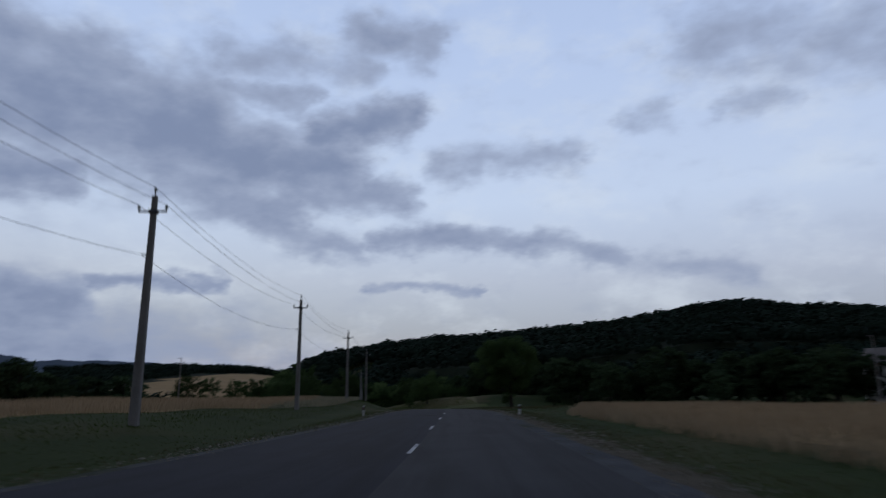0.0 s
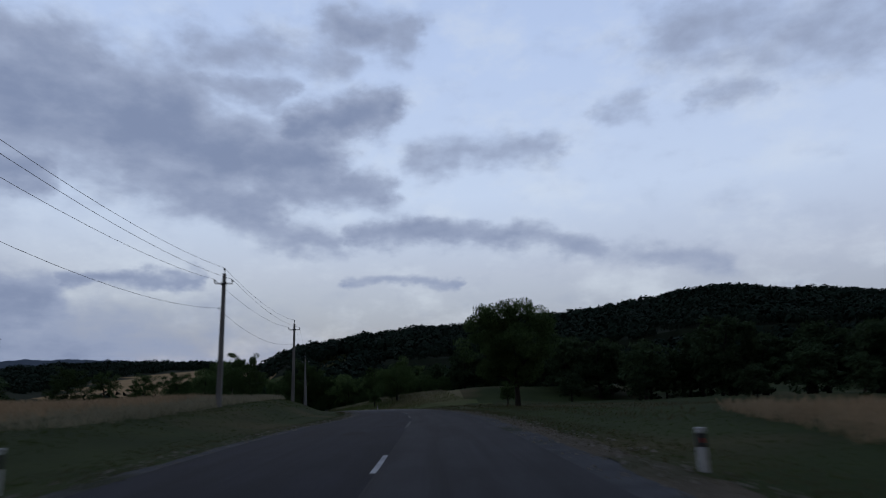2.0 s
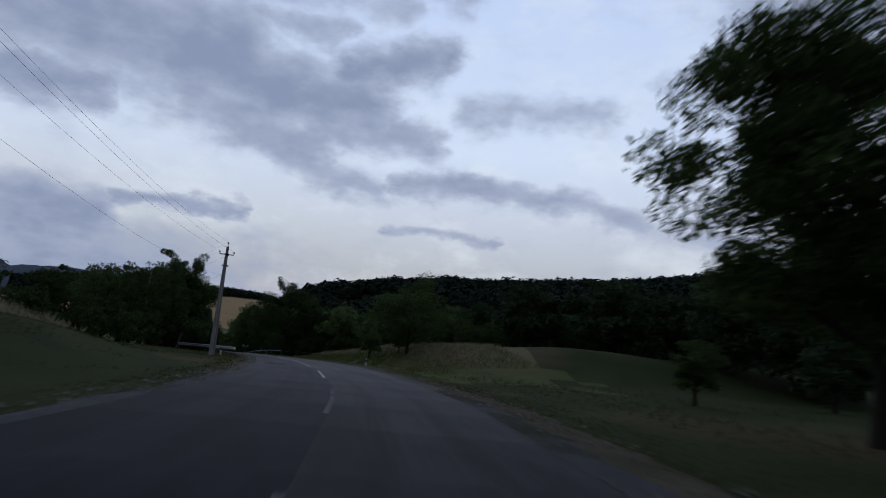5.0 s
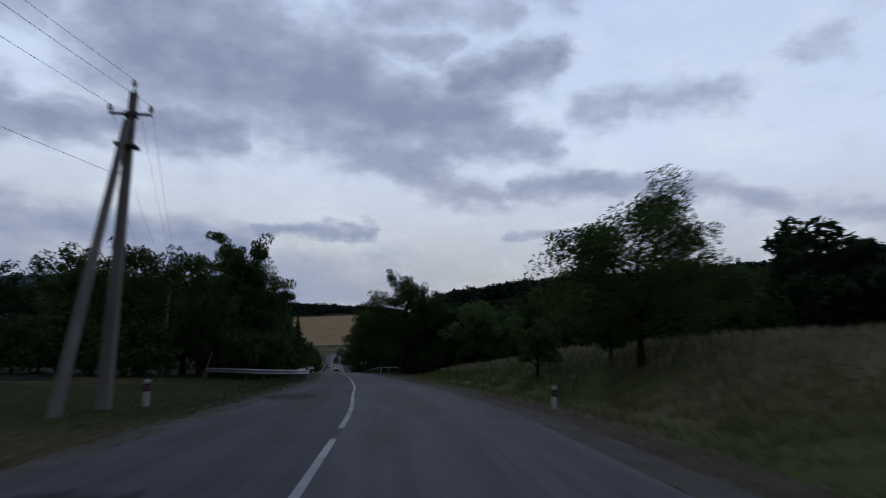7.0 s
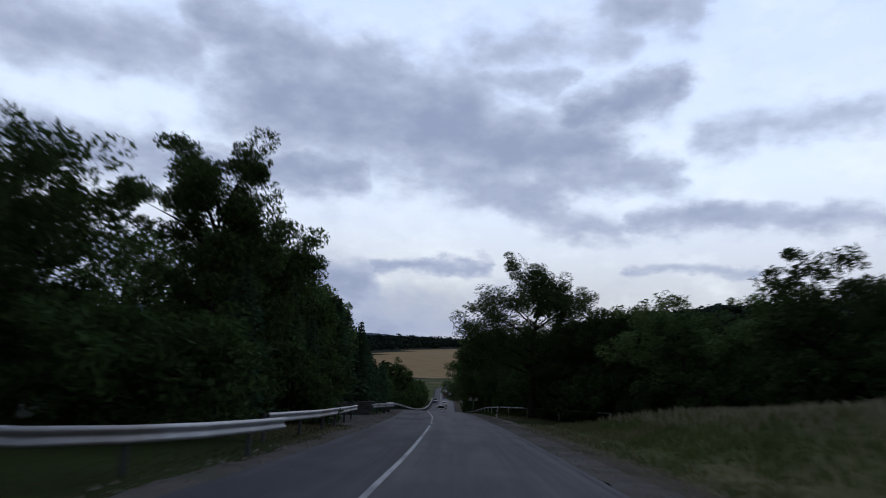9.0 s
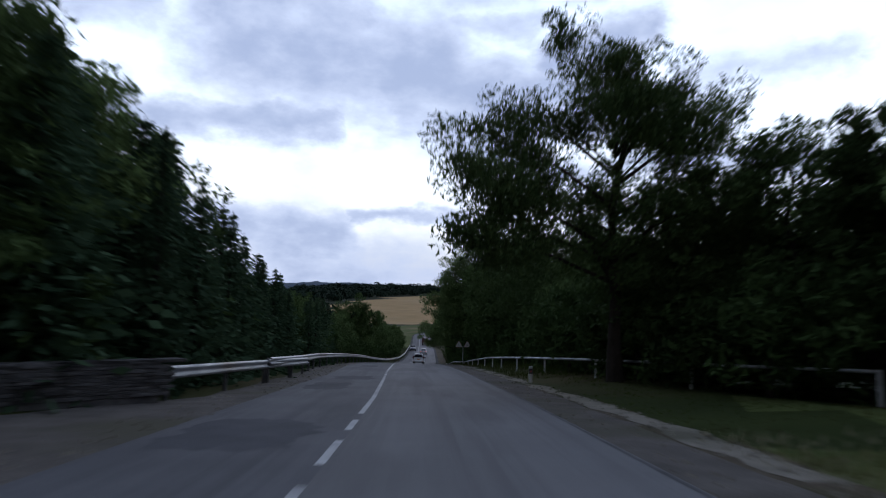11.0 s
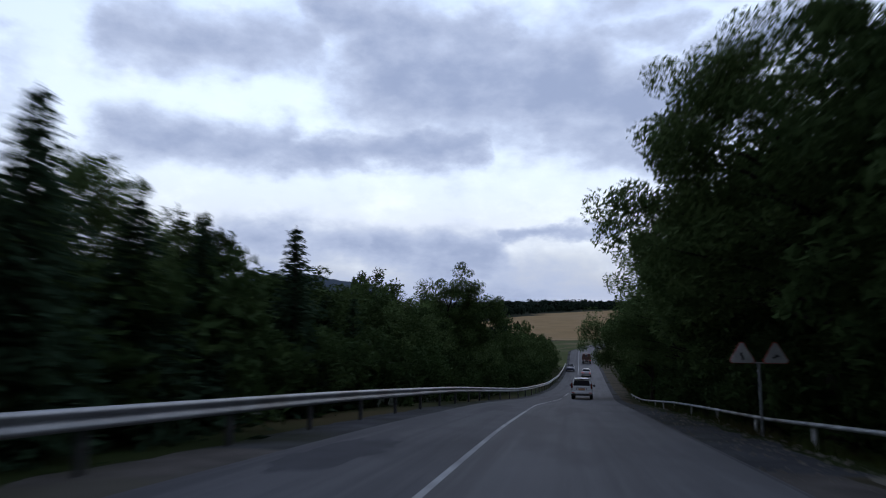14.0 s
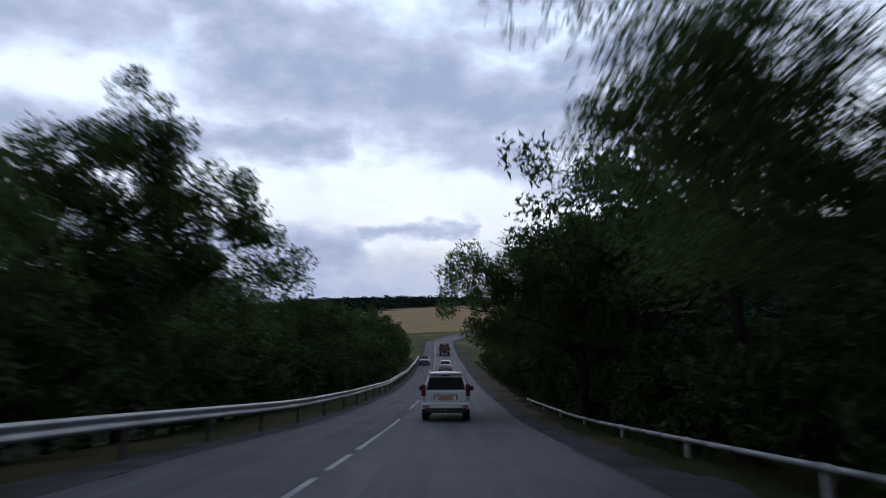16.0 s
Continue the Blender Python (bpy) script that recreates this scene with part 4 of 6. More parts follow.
for i, (s, lat, h) in enumerate(((276, 13, 13.5), (280, 15, 14.0), (284, 13.2, 13.5), (288, 15, 13.0), (281, 10.4, 13.0), (286, 10.6, 12.0), (283, 8.4, 11.0), (287, 8.3, 9.6), (289.6, 9.2, 9.0))):
    settle(placed(oak[i % 4], s, lat, h / 12.0, rng, 0.1, 1.15), LEAFY, "trees of the roadside wood")
for i, s in enumerate(np.arange(324, 404, 3.0)):
    placed(bush[i % 2], s, np.interp(s, [324, 350, 404], [6.8, 6.9, 7.4]) + rng.uniform(-0.4, 0.6), rng.uniform(0.5, 0.8), rng, 0.1)
# trees behind the grass bank, and on to the forked tree
for i, (s, lat, h) in enumerate(((176, 24, 6.0), (181, 21, 7.0), (186, 20, 8.4), (191, 23, 8.0), (196, 22, 8.0), (200, 20, 10.0), (205, 21, 9.0), (209, 16, 8.6), (214, 20, 9.5), (219, 17, 10.5), (226, 20, 11.5), (172, 30, 6.5), (171, 37, 6.0),
                                 (188, 30, 9.0), (197, 31, 11.0), (207, 29, 11.0), (216, 28, 12.0))):
    settle(placed(oak[i % 4], s, lat, h * (0.8 if s < 200 else 0.95) / 12.0, rng, 0.1, 1.2), LEAFY, "trees behind the bank")
for i, s in enumerate(np.arange(166, 224, 4.5)):
    placed(bush[i % 2], s, np.interp(s, [166, 205, 224], [24, 17.0, 12.0]) + rng.uniform(-1, 1), rng.uniform(0.7, 1.1), rng, 0.15)

# left: the clump by the driveway rail
for i, (s, lat, h, w) in enumerate(((197, -10.2, 8.2, 0.9), (186, -15, 10.4, 1.0), (189, -19, 11.0, 1.1), (182, -21, 9.4, 1.2), (178, -26, 8.0, 1.2), (174, -32, 8.0, 1.2), (200, -14, 10.0, 1.1), (205, -12.5, 9.0, 1.0),
                                    (170, -38, 8.5, 1.2), (164, -43, 8.5, 1.2), (192, -26, 10.0, 1.2), (203, -20, 11.0, 1.2), (172, -19, 8.4, 1.1), (176, -16.6, 9.2, 1.0), (180, -12.6, 8.0, 0.8))):
    settle(placed(oak[(i + 3) % 4], s, lat, h / 12.0, rng, 0.1, w), LEAFY, "trees by the driveway")
drive_tree = broad_tree("broadleaf_tree", 64, 12.4, 3.6, 1.6, 46000, 0.125, M_LEAF, "tall dark lobed tree above the driveway barrier", clumps=80,
                        lobes=[(1.6, -0.2, 12.5, 12, 0.55), (0.9, 0.4, 11.2, 12, 0.7), (4.3, 3.2, 8.3, 14, 0.6), (3.4, 2.4, 7.0, 12, 0.8), (-3.0, 1.6, 13.2, 14, 0.65), (-2.2, 0.4, 11.6, 14, 0.8), (-4.0, 0.5, 10.2, 12, 0.8), (2.6, 1.0, 9.4, 12, 0.7)])
p = ground_at(194.0, -11.6)
drive_tree.matrix_world = pose(p.x, p.y, p.z - 0.1, 0, 0, heading(194))
for i, (s, lat) in enumerate(((184, -12), (187, -10.5), (191, -9), (196, -8), (201, -8.2), (206, -9.5), (180, -17), (176, -22), (174.5, -15.2), (180.5, -9.8), (170, -16.5), (168, -20), (166, -25), (182, -8.8), (184.5, -8.0))):
    placed(bush[i % 2], s, lat, rng.uniform(0.8, 1.15), rng, 0.15)
for i, (s, lat, h) in enumerate(((189, -8.4, 6.5), (198, -7.6, 5.6), (202, -9.5, 7.5))):
    placed(spruce[i % 3], s, lat, h / 9.0, rng)

# left: conifers and shrubs behind the long rail
for i, (s, lat, h) in enumerate(((213.2, -8.6, 8.6), (215.2, -9.4, 9.2), (216.6, -7.2, 7.5), (219.0, -8.8, 8.6), (220.6, -7.4, 7.1), (222.6, -9.2, 8.8), (224.4, -7.4, 6.7), (226.6, -7.5, 6.2), (228.5, -9.0, 7.8), (230.4, -7.5, 5.6), (232.8, -7.4, 5.5), (235, -8.8, 6.6),
                                 (238, -7.6, 5.0), (241, -8.8, 6.2), (245.6, -7.5, 5.1), (248.2, -7.4, 5.3), (253, -11.2, 6.4), (255.0, -9.3, 5.6), (259.4, -8.5, 6.2), (262.5, -8.8, 5.2), (265.2, -8.9, 5.4), (266, -11, 5.4), (269.5, -11.2, 6.0), (272.5, -9.8, 7.0), (276, -11.2, 6.2), (281, -12, 6.0), (285, -12, 6.4))):
    placed(spruce[i % 3], s, lat, h / 9.0, rng, 0.1, (0.82 if lat > -8 else 1.05) + 0.1 * (i % 2))
for i, s in enumerate(np.arange(213, 300, 4.2)):
    h = np.interp(s, [213, 225, 240, 260, 280, 300], [11.0, 9.6, 7.4, 7.6, 7.6, 7.6]) * rng.uniform(0.9, 1.1)
    settle(placed(oak[i % 4], s, -14.5 + rng.uniform(-1.5, 1.2), h / 12.0, rng, 0.1, 1.5 if h < 8 else 1.0), LEAFY, "trees behind the long rail")
for i, (s, lat, h) in enumerate(((233, -11.8, 7.4), (238, -11.8, 7.2), (243, -11.4, 6.8), (248, -11.2, 6.8), (253, -10.8, 6.6), (258, -11, 6.6), (263, -11, 6.8), (268, -11.2, 6.8), (211.5, -10.4, 9.4), (214.5, -11, 9.9), (218.5, -11.2, 10.2), (222.5, -11.6, 10.4), (227, -11.4, 9.6), (208.5, -15, 13.0), (212, -14.5, 14.0), (216, -15, 13.5), (220, -14.5, 13.6), (225, -14.8, 9.6))):
    settle(placed(oak[i % 4], s, lat, h / 12.0, rng), LEAFY, "trees behind the long rail")
for i, s in enumerate(np.arange(213, 402, 3.3)):
    placed(bush[i % 2], s, np.interp(s, [213, 300, 330, 402], [-9.8, -9.8, -9.0, -8.0]) + rng.uniform(-0.6, 0.6), rng.uniform(0.75, 1.1), rng, 0.15)
for i, (s, lat, h, w) in enumerate(((301, -12.4, 8.6, 0.9), (309.5, -19.5, 13.4, 0.9), (303, -17, 11.0, 1.0), (312, -13.5, 9.0, 1.0), (317, -11.0, 7.2, 1.1), (323, -10.4, 7.0, 1.1), (329, -10.2, 7.2, 1.1), (336, -10.4, 7.6, 1.15), (344, -10.4, 8.0, 1.15), (352, -9.8, 8.0, 1.1), (360, -9.6, 8.2, 1.1), (369, -9.6, 8.2, 1.1),
                                    (378, -9.4, 8.0, 1.1), (387, -9.2, 7.6, 1.1), (396, -9.0, 7.0, 1.1), (405, -9.0, 6.2, 1.1), (431, -16, 11.5, 0.6), (318, -19, 8, 1.2), (327, -19, 8, 1.2), (340, -19, 9, 1.3), (365, -19, 9, 1.3), (385, -17, 8, 1.3), (298, -11.8, 7.6, 1.0), (288, -12, 7.0, 1.1), (294, -12.2, 7.6, 1.1))):
    settle(placed(oak[(i + 2) % 4], s, lat, h / 12.0, rng, 0.1, w), LEAFY, "trees behind the long rail")
dip_tree = broad_tree("broadleaf_tree", 63, 10.6, 3.6, 2.2, 48000, 0.11, M_LEAF, "ragged broad-leaved tree leaning out over the long rail", clumps=70,
                      lobes=[(0.4, 0, 8.6, 16, 1.0), (1.8, 0.4, 7.2, 16, 0.9), (-1.4, 0, 7.4, 14, 0.9), (2.4, 0.6, 8.8, 14, 0.7), (0, 0, 5.4, 14, 1.1), (2.6, -0.5, 10.3, 10, 0.5), (1.4, -0.8, 10.6, 9, 0.5), (3.9, 1.2, 8.6, 12, 0.55), (5.0, 3.0, 7.0, 10, 0.5), (5.4, 4.2, 6.0, 10, 0.45), (4.2, 2.4, 7.6, 12, 0.6), (3.4, 1.5, 6.2, 14, 0.8), (-2.2, 0, 9.6, 12, 0.7), (-3.2, 0, 8.0, 10, 0.7)])
p = ground_at(305.5, -11.2)
dip_tree.matrix_world = pose(p.x, p.y, p.z - 0.1, 0, 0, heading(305))
# far right of the dip
for i, (s, lat, h) in enumerate(((360, 9, 9), (372, 10, 9), (384, 11, 9), (398, 12, 8.5), (412, 12, 8), (428, 11, 7))):
    settle(placed(oak[i % 4], s, lat, h / 12.0, rng, 0.1, 1.3), LEAFY, "trees beyond the dip")

# rows behind the fields
for i in range(34):
    s, lat = 25 + i * 4.6 + rng.uniform(-2, 2), -np.interp(i, [0, 20, 33], [92, 80, 52]) + rng.uniform(-7, 7)
    settle(placed(small_oak[i % 2], s, lat, rng.uniform(0.70, 0.98), rng, 0.1, 1.6), "dark tree in the row behind the field", "trees behind the fields")
for i in range(42):
    s, lat = 40 + i * 4.4 + rng.uniform(-2, 2), np.interp(i, [0, 14, 28, 41], [84, 58, 36, 27]) + rng.uniform(-6, 8)
    if i < 16:
        s, lat = s + 16, lat - 6 if 62 < lat < 80 else lat
    if s < 100 and lat > 62 and abs(lat - 0.70 * (s + 3)) < 7:
        continue
    settle(placed(small_oak[i % 2], s, lat, rng.uniform(0.75, 1.15), rng, 0.1, 1.25), "dark tree in the row behind the field", "trees behind the fields")
for i in range(30):
    s = 92 + i * 4.0 + rng.uniform(-2, 2)
    settle(placed(small_oak[i % 2], s, np.interp(s, [58, 100, 150, 215], [66, 48, 36, 40]) + rng.uniform(4, 16), rng.uniform(0.7, 1.1), rng, 0.3, 1.35), "dark tree in the row behind the field", "trees behind the fields")
for i, (s, lat, k) in enumerate(((118, 48, 1.25), (126, 40, 1.0), (92, 40, 0.45), (100, 36, 0.4), (112, 30, 0.35), (124, 27, 0.45))):
    settle(placed(small_oak[i % 2], s, lat, k, rng, 0.1, 1.3), "dark tree in the row behind the field", "trees behind the fields")
row_rng = random.Random(77)
for i in range(40):
    s = 32 + i * 3.1 + row_rng.uniform(-1.2, 1.2)
    lat = -np.interp(s, [25, 117, 160], [97, 85, 64]) + row_rng.uniform(-2, 2)
    settle(placed(small_oak[i % 2], s, lat, row_rng.uniform(0.5, 0.66), row_rng, 0.5, 1.9), "low dark tree filling the row behind the field", "trees behind the fields")
for o in (thin, *oak, *bush, *small_oak, *spruce):
    retire(o)


# ---------------------------------------------------------------- wooded hills
def forest(name, n, r0, r1, a0, a1, size0, size1, seed, label, keep, tufts=36):
    g = np.random.default_rng(seed)
    r = np.sqrt(g.uniform(r0 ** 2, r1 ** 2, n))
    a = np.radians(g.uniform(a0, a1, n))
    xy = np.stack([-5 + np.sin(a) * r, 70 + np.cos(a) * r], 1)
    z, s, lat, rr, az = terrain(xy)
    ok = keep(s, lat, rr, az)
    xy, z, r = xy[ok], z[ok], r[ok]
    n = len(xy)
    size = g.uniform(size0, size1, n) * (1 + 0.3 * np.sin(xy[:, 0] * 0.043 + 1) * np.sin(xy[:, 1] * 0.037)) * np.interp(r, [r0, r1], [0.8, 1.25])
    d = g.normal(size=(n, tufts, 3))
    d[:, :, 2] = np.abs(d[:, :, 2]) * 1.15 - 0.25
    d /= np.linalg.norm(d, axis=2)[:, :, None]
    at = d * (size[:, None] * g.uniform(0.55, 1.08, (n, tufts)))[:, :, None] * np.array([1.0, 1.0, 1.1]) + np.column_stack([xy, z + size * 0.5])[:, None, :]
    u = np.cross(d, g.normal(size=(n, tufts, 3)))
    u /= np.linalg.norm(u, axis=2)[:, :, None]
    w = np.cross(d, u) + d * g.uniform(-0.5, 0.5, (n, tufts))[:, :, None]
    k = (size[:, None] * g.uniform(0.19, 0.36, (n, tufts)))[:, :, None]
    V = np.stack([at - u * k - w * k * 0.6, at + u * k - w * k * 0.5, at + w * k], 2)
    F = np.arange(n * tufts * 3).reshape(-1, 3)
    ob = new(name, mesh_of(name, V.reshape(-1, 3), F.reshape(-1, 3), M_HAZYWOODS))
    return tagged(ob, label, "woodland", kind="stuff")


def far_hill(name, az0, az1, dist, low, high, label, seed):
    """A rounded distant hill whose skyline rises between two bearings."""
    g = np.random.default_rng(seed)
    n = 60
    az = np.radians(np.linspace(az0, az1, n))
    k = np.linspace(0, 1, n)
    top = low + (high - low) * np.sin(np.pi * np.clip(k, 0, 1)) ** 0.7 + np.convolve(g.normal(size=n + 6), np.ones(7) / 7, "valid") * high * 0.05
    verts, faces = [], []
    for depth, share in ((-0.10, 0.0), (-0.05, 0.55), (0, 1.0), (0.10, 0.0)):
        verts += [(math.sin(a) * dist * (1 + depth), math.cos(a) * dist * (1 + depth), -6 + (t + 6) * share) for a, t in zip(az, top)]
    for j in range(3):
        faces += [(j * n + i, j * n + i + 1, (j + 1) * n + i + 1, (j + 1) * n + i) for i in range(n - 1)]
    return tagged(new(name, mesh_of(name, verts, faces, M_HAZEHILL, smooth=True)), label, "hill", kind="structure")


def not_field(s, lat, r, az):
    return (np.abs(lat) > 45) & ~((r > 450) & (r < 2400) & (az > -34) & (az < -13))


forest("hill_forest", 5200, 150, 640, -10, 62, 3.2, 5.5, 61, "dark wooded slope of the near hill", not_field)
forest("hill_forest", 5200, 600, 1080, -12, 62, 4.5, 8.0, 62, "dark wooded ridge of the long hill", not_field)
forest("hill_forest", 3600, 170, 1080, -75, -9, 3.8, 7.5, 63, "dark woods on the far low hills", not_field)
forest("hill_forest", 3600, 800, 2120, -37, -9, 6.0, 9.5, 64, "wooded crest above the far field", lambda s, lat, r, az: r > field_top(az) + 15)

far_hill("backdrop_hill", -44.0, -30.2, 900, 35, 57, "far rounded hill with haze blue in its colour", 65)
far_hill("backdrop_hill", -33.5, -20.0, 3100, 124, 154, "low far ridge with haze blue in its colour", 66)

# ---------------------------------------------------------------- grass and wheat
def blades(name, seed, n, s0, s1, lat, mat, h0, h1, wide, label, category, leaves=2):
    """Thin upright blades in tufts, each a bent triangle pair."""
    g = np.random.default_rng(seed)
    s = g.uniform(s0, s1, n)
    a, b = lat(s)
    l = a + (b - a) * g.uniform(0, 1, n) ** 1.3
    i = np.clip(np.searchsorted(DIST, s), 0, len(DIST) - 1)
    xy = np.stack([np.interp(s, DIST, LINE[:, 0]) + TAN[i, 1] * l, np.interp(s, DIST, LINE[:, 1]) - TAN[i, 0] * l], 1)
    z = terrain(xy)[0]
    V, F, base = [], [], 0
    for k in range(leaves):
        q = np.column_stack([xy + g.normal(size=(n, 2)) * 0.10, z - 0.03])
        h = g.uniform(h0, h1, n)
        ang = g.uniform(0, 6.283, n)
        side = np.stack([np.cos(ang), np.sin(ang), np.zeros(n)], 1) * (wide * g.uniform(0.6, 1.4, n))[:, None]
        bend = np.stack([g.normal(size=n), g.normal(size=n), np.zeros(n)], 1) * (h * 0.22)[:, None]
        up = np.array([0, 0, 1.0]) * h[:, None]
        V.append(np.stack([q - side, q + side, q + up * 0.6 + bend * 0.4 + side * 0.7, q + up + bend], 1).reshape(-1, 3))
        t = base + np.arange(n) * 4
        F.append(np.stack([t, t + 1, t + 2, t + 3], 1))
        base += 4 * n
    ob = new(name, mesh_of(name, np.concatenate(V), np.concatenate(F), mat))
    return tagged(ob, label, category, kind="stuff")


blades("verge_grass", 71, 24000, -8, 236, lambda s: (right_edge(s) + 1.9, right_edge(s) + 9.0), M_BLADE, 0.03, 0.10, 0.018, "short dark grass on the verge", "grass")
blades("verge_grass", 72, 18000, -8, 122, lambda s: (left_edge(s) - 1.4, left_edge(s) - 12.0), M_BLADE, 0.03, 0.10, 0.018, "short dark grass on the verge", "grass")
blades("verge_grass", 80, 15000, 122, 205, lambda s: (left_edge(s) - 1.4, left_edge(s) - 11.0), M_BLADE, 0.03, 0.10, 0.018, "short green grass beside the bend", "grass")
blades("verge_grass", 73, 5000, 230, 400, lambda s: (np.full_like(s, 5.0), np.full_like(s, 9.0)), M_BLADE, 0.10, 0.45, 0.02, "rough grass under the rail", "grass")
blades("bank_grass", 81, 9000, 138, 208, lambda s: (right_edge(s) + 2.2, right_edge(s) + 6.5), M_BANK, 0.06, 0.26, 0.02, "rough green grass at the foot of the bank", "grass")
blades("dry_grass", 82, 4200, 138, 210, lambda s: (right_edge(s) + 1.6, right_edge(s) + 5.5), M_DRY, 0.05, 0.24, 0.014, "dry straw-coloured grass along the shoulder", "grass")
blades("bank_grass", 79, 12000, 140, 208, lambda s: (np.full_like(s, 7.0), np.full_like(s, 17.0)), M_BANK, 0.12, 0.45, 0.022, "uneven green grass on the bank", "grass")
blades("bank_grass", 74, 5000, 146, 206, lambda s: (np.full_like(s, 17.0), np.full_like(s, 9.5)), M_DRY, 0.25, 0.6, 0.012, "pale dry grass along the top of the bank", "grass")
blades("wheat", 75, 16000, -8, 66, lambda s: (np.maximum(7.4, 7.4 + (s - 45) * 0.25), np.full_like(s, 34.0)), M_STRAW, 0.3, 0.62, 0.014, "ripe dry wheat at the field's edge", "wheat")
blades("wheat", 76, 18000, -5, 122, lambda s: (np.full_like(s, -17.5), np.full_like(s, -48.0)), M_STRAW, 0.35, 0.7, 0.018, "ripe dry wheat beyond the verge", "wheat")
blades("dry_grass", 77, 3500, 60, 128, lambda s: (np.full_like(s, -12.0), np.full_like(s, -18.0)), M_DRY, 0.25, 0.6, 0.014, "dry grass along the top of the verge", "grass")
blades("dry_grass", 78, 2200, 62, 135, lambda s: (np.full_like(s, 8.5), np.full_like(s, 24.0)), M_STUBBLE, 0.08, 0.30, 0.016, "patchy dry grass round the lone oak", "grass")
blades("dry_grass", 83, 9000, -8, 140, lambda s: (right_edge(s) + 1.0, right_edge(s) + 3.6), M_STUBBLE, 0.03, 0.13, 0.016, "brown dry grass along the earth shoulder", "grass")
blades("dry_grass", 84, 5000, -8, 205, lambda s: (left_edge(s) - 0.6, left_edge(s) - 2.2), M_STUBBLE, 0.03, 0.12, 0.016, "dusty dry grass at the road's edge", "grass")


def loose_stones(name, seed, n, s0, s1, lat, mat, label):
    """Small angular stones lying on the shoulder."""
    g = np.random.default_rng(seed)
    s = g.uniform(s0, s1, n)
    a, b = lat(s)
    l = a + (b - a) * g.uniform(0, 1, n)
    i = np.clip(np.searchsorted(DIST, s), 0, len(DIST) - 1)
    p = np.stack([np.interp(s, DIST, LINE[:, 0]) + TAN[i, 1] * l, np.interp(s, DIST, LINE[:, 1]) - TAN[i, 0] * l, np.interp(s, DIST, LINE[:, 2]) - 0.03], 1)
    r = (0.012 + 0.05 * g.uniform(0, 1, n) ** 3)[:, None]
    ang = g.uniform(0, 6.283, n)
    V = [p + np.stack([np.cos(ang + q * 1.571), np.sin(ang + q * 1.571), np.zeros(n)], 1) * r * g.uniform(0.7, 1.5, (n, 1)) for q in range(4)]
    V.append(p + np.stack([g.normal(size=n) * 0.2, g.normal(size=n) * 0.2, np.full(n, 1.1)], 1) * r)
    V = np.stack(V, 1).reshape(-1, 3)
    k = np.arange(n) * 5
    F = np.concatenate([np.stack([k + q, k + (q + 1) % 4, k + 4], 1) for q in range(4)])
    return tagged(new(name, mesh_of(name, V, F, mat)), label, "gravel", kind="stuff")


loose_stones("loose_gravel", 91, 9000, -8, 290, lambda s: (right_edge(s) + 0.0, right_edge(s) + 2.2), M_PALEDUST, "loose grey stones on the shoulder")
loose_stones("loose_gravel", 92, 6000, -8, 250, lambda s: (left_edge(s) + 0.1, left_edge(s) - 1.2), M_PALEDUST, "loose grey stones at the road's edge")


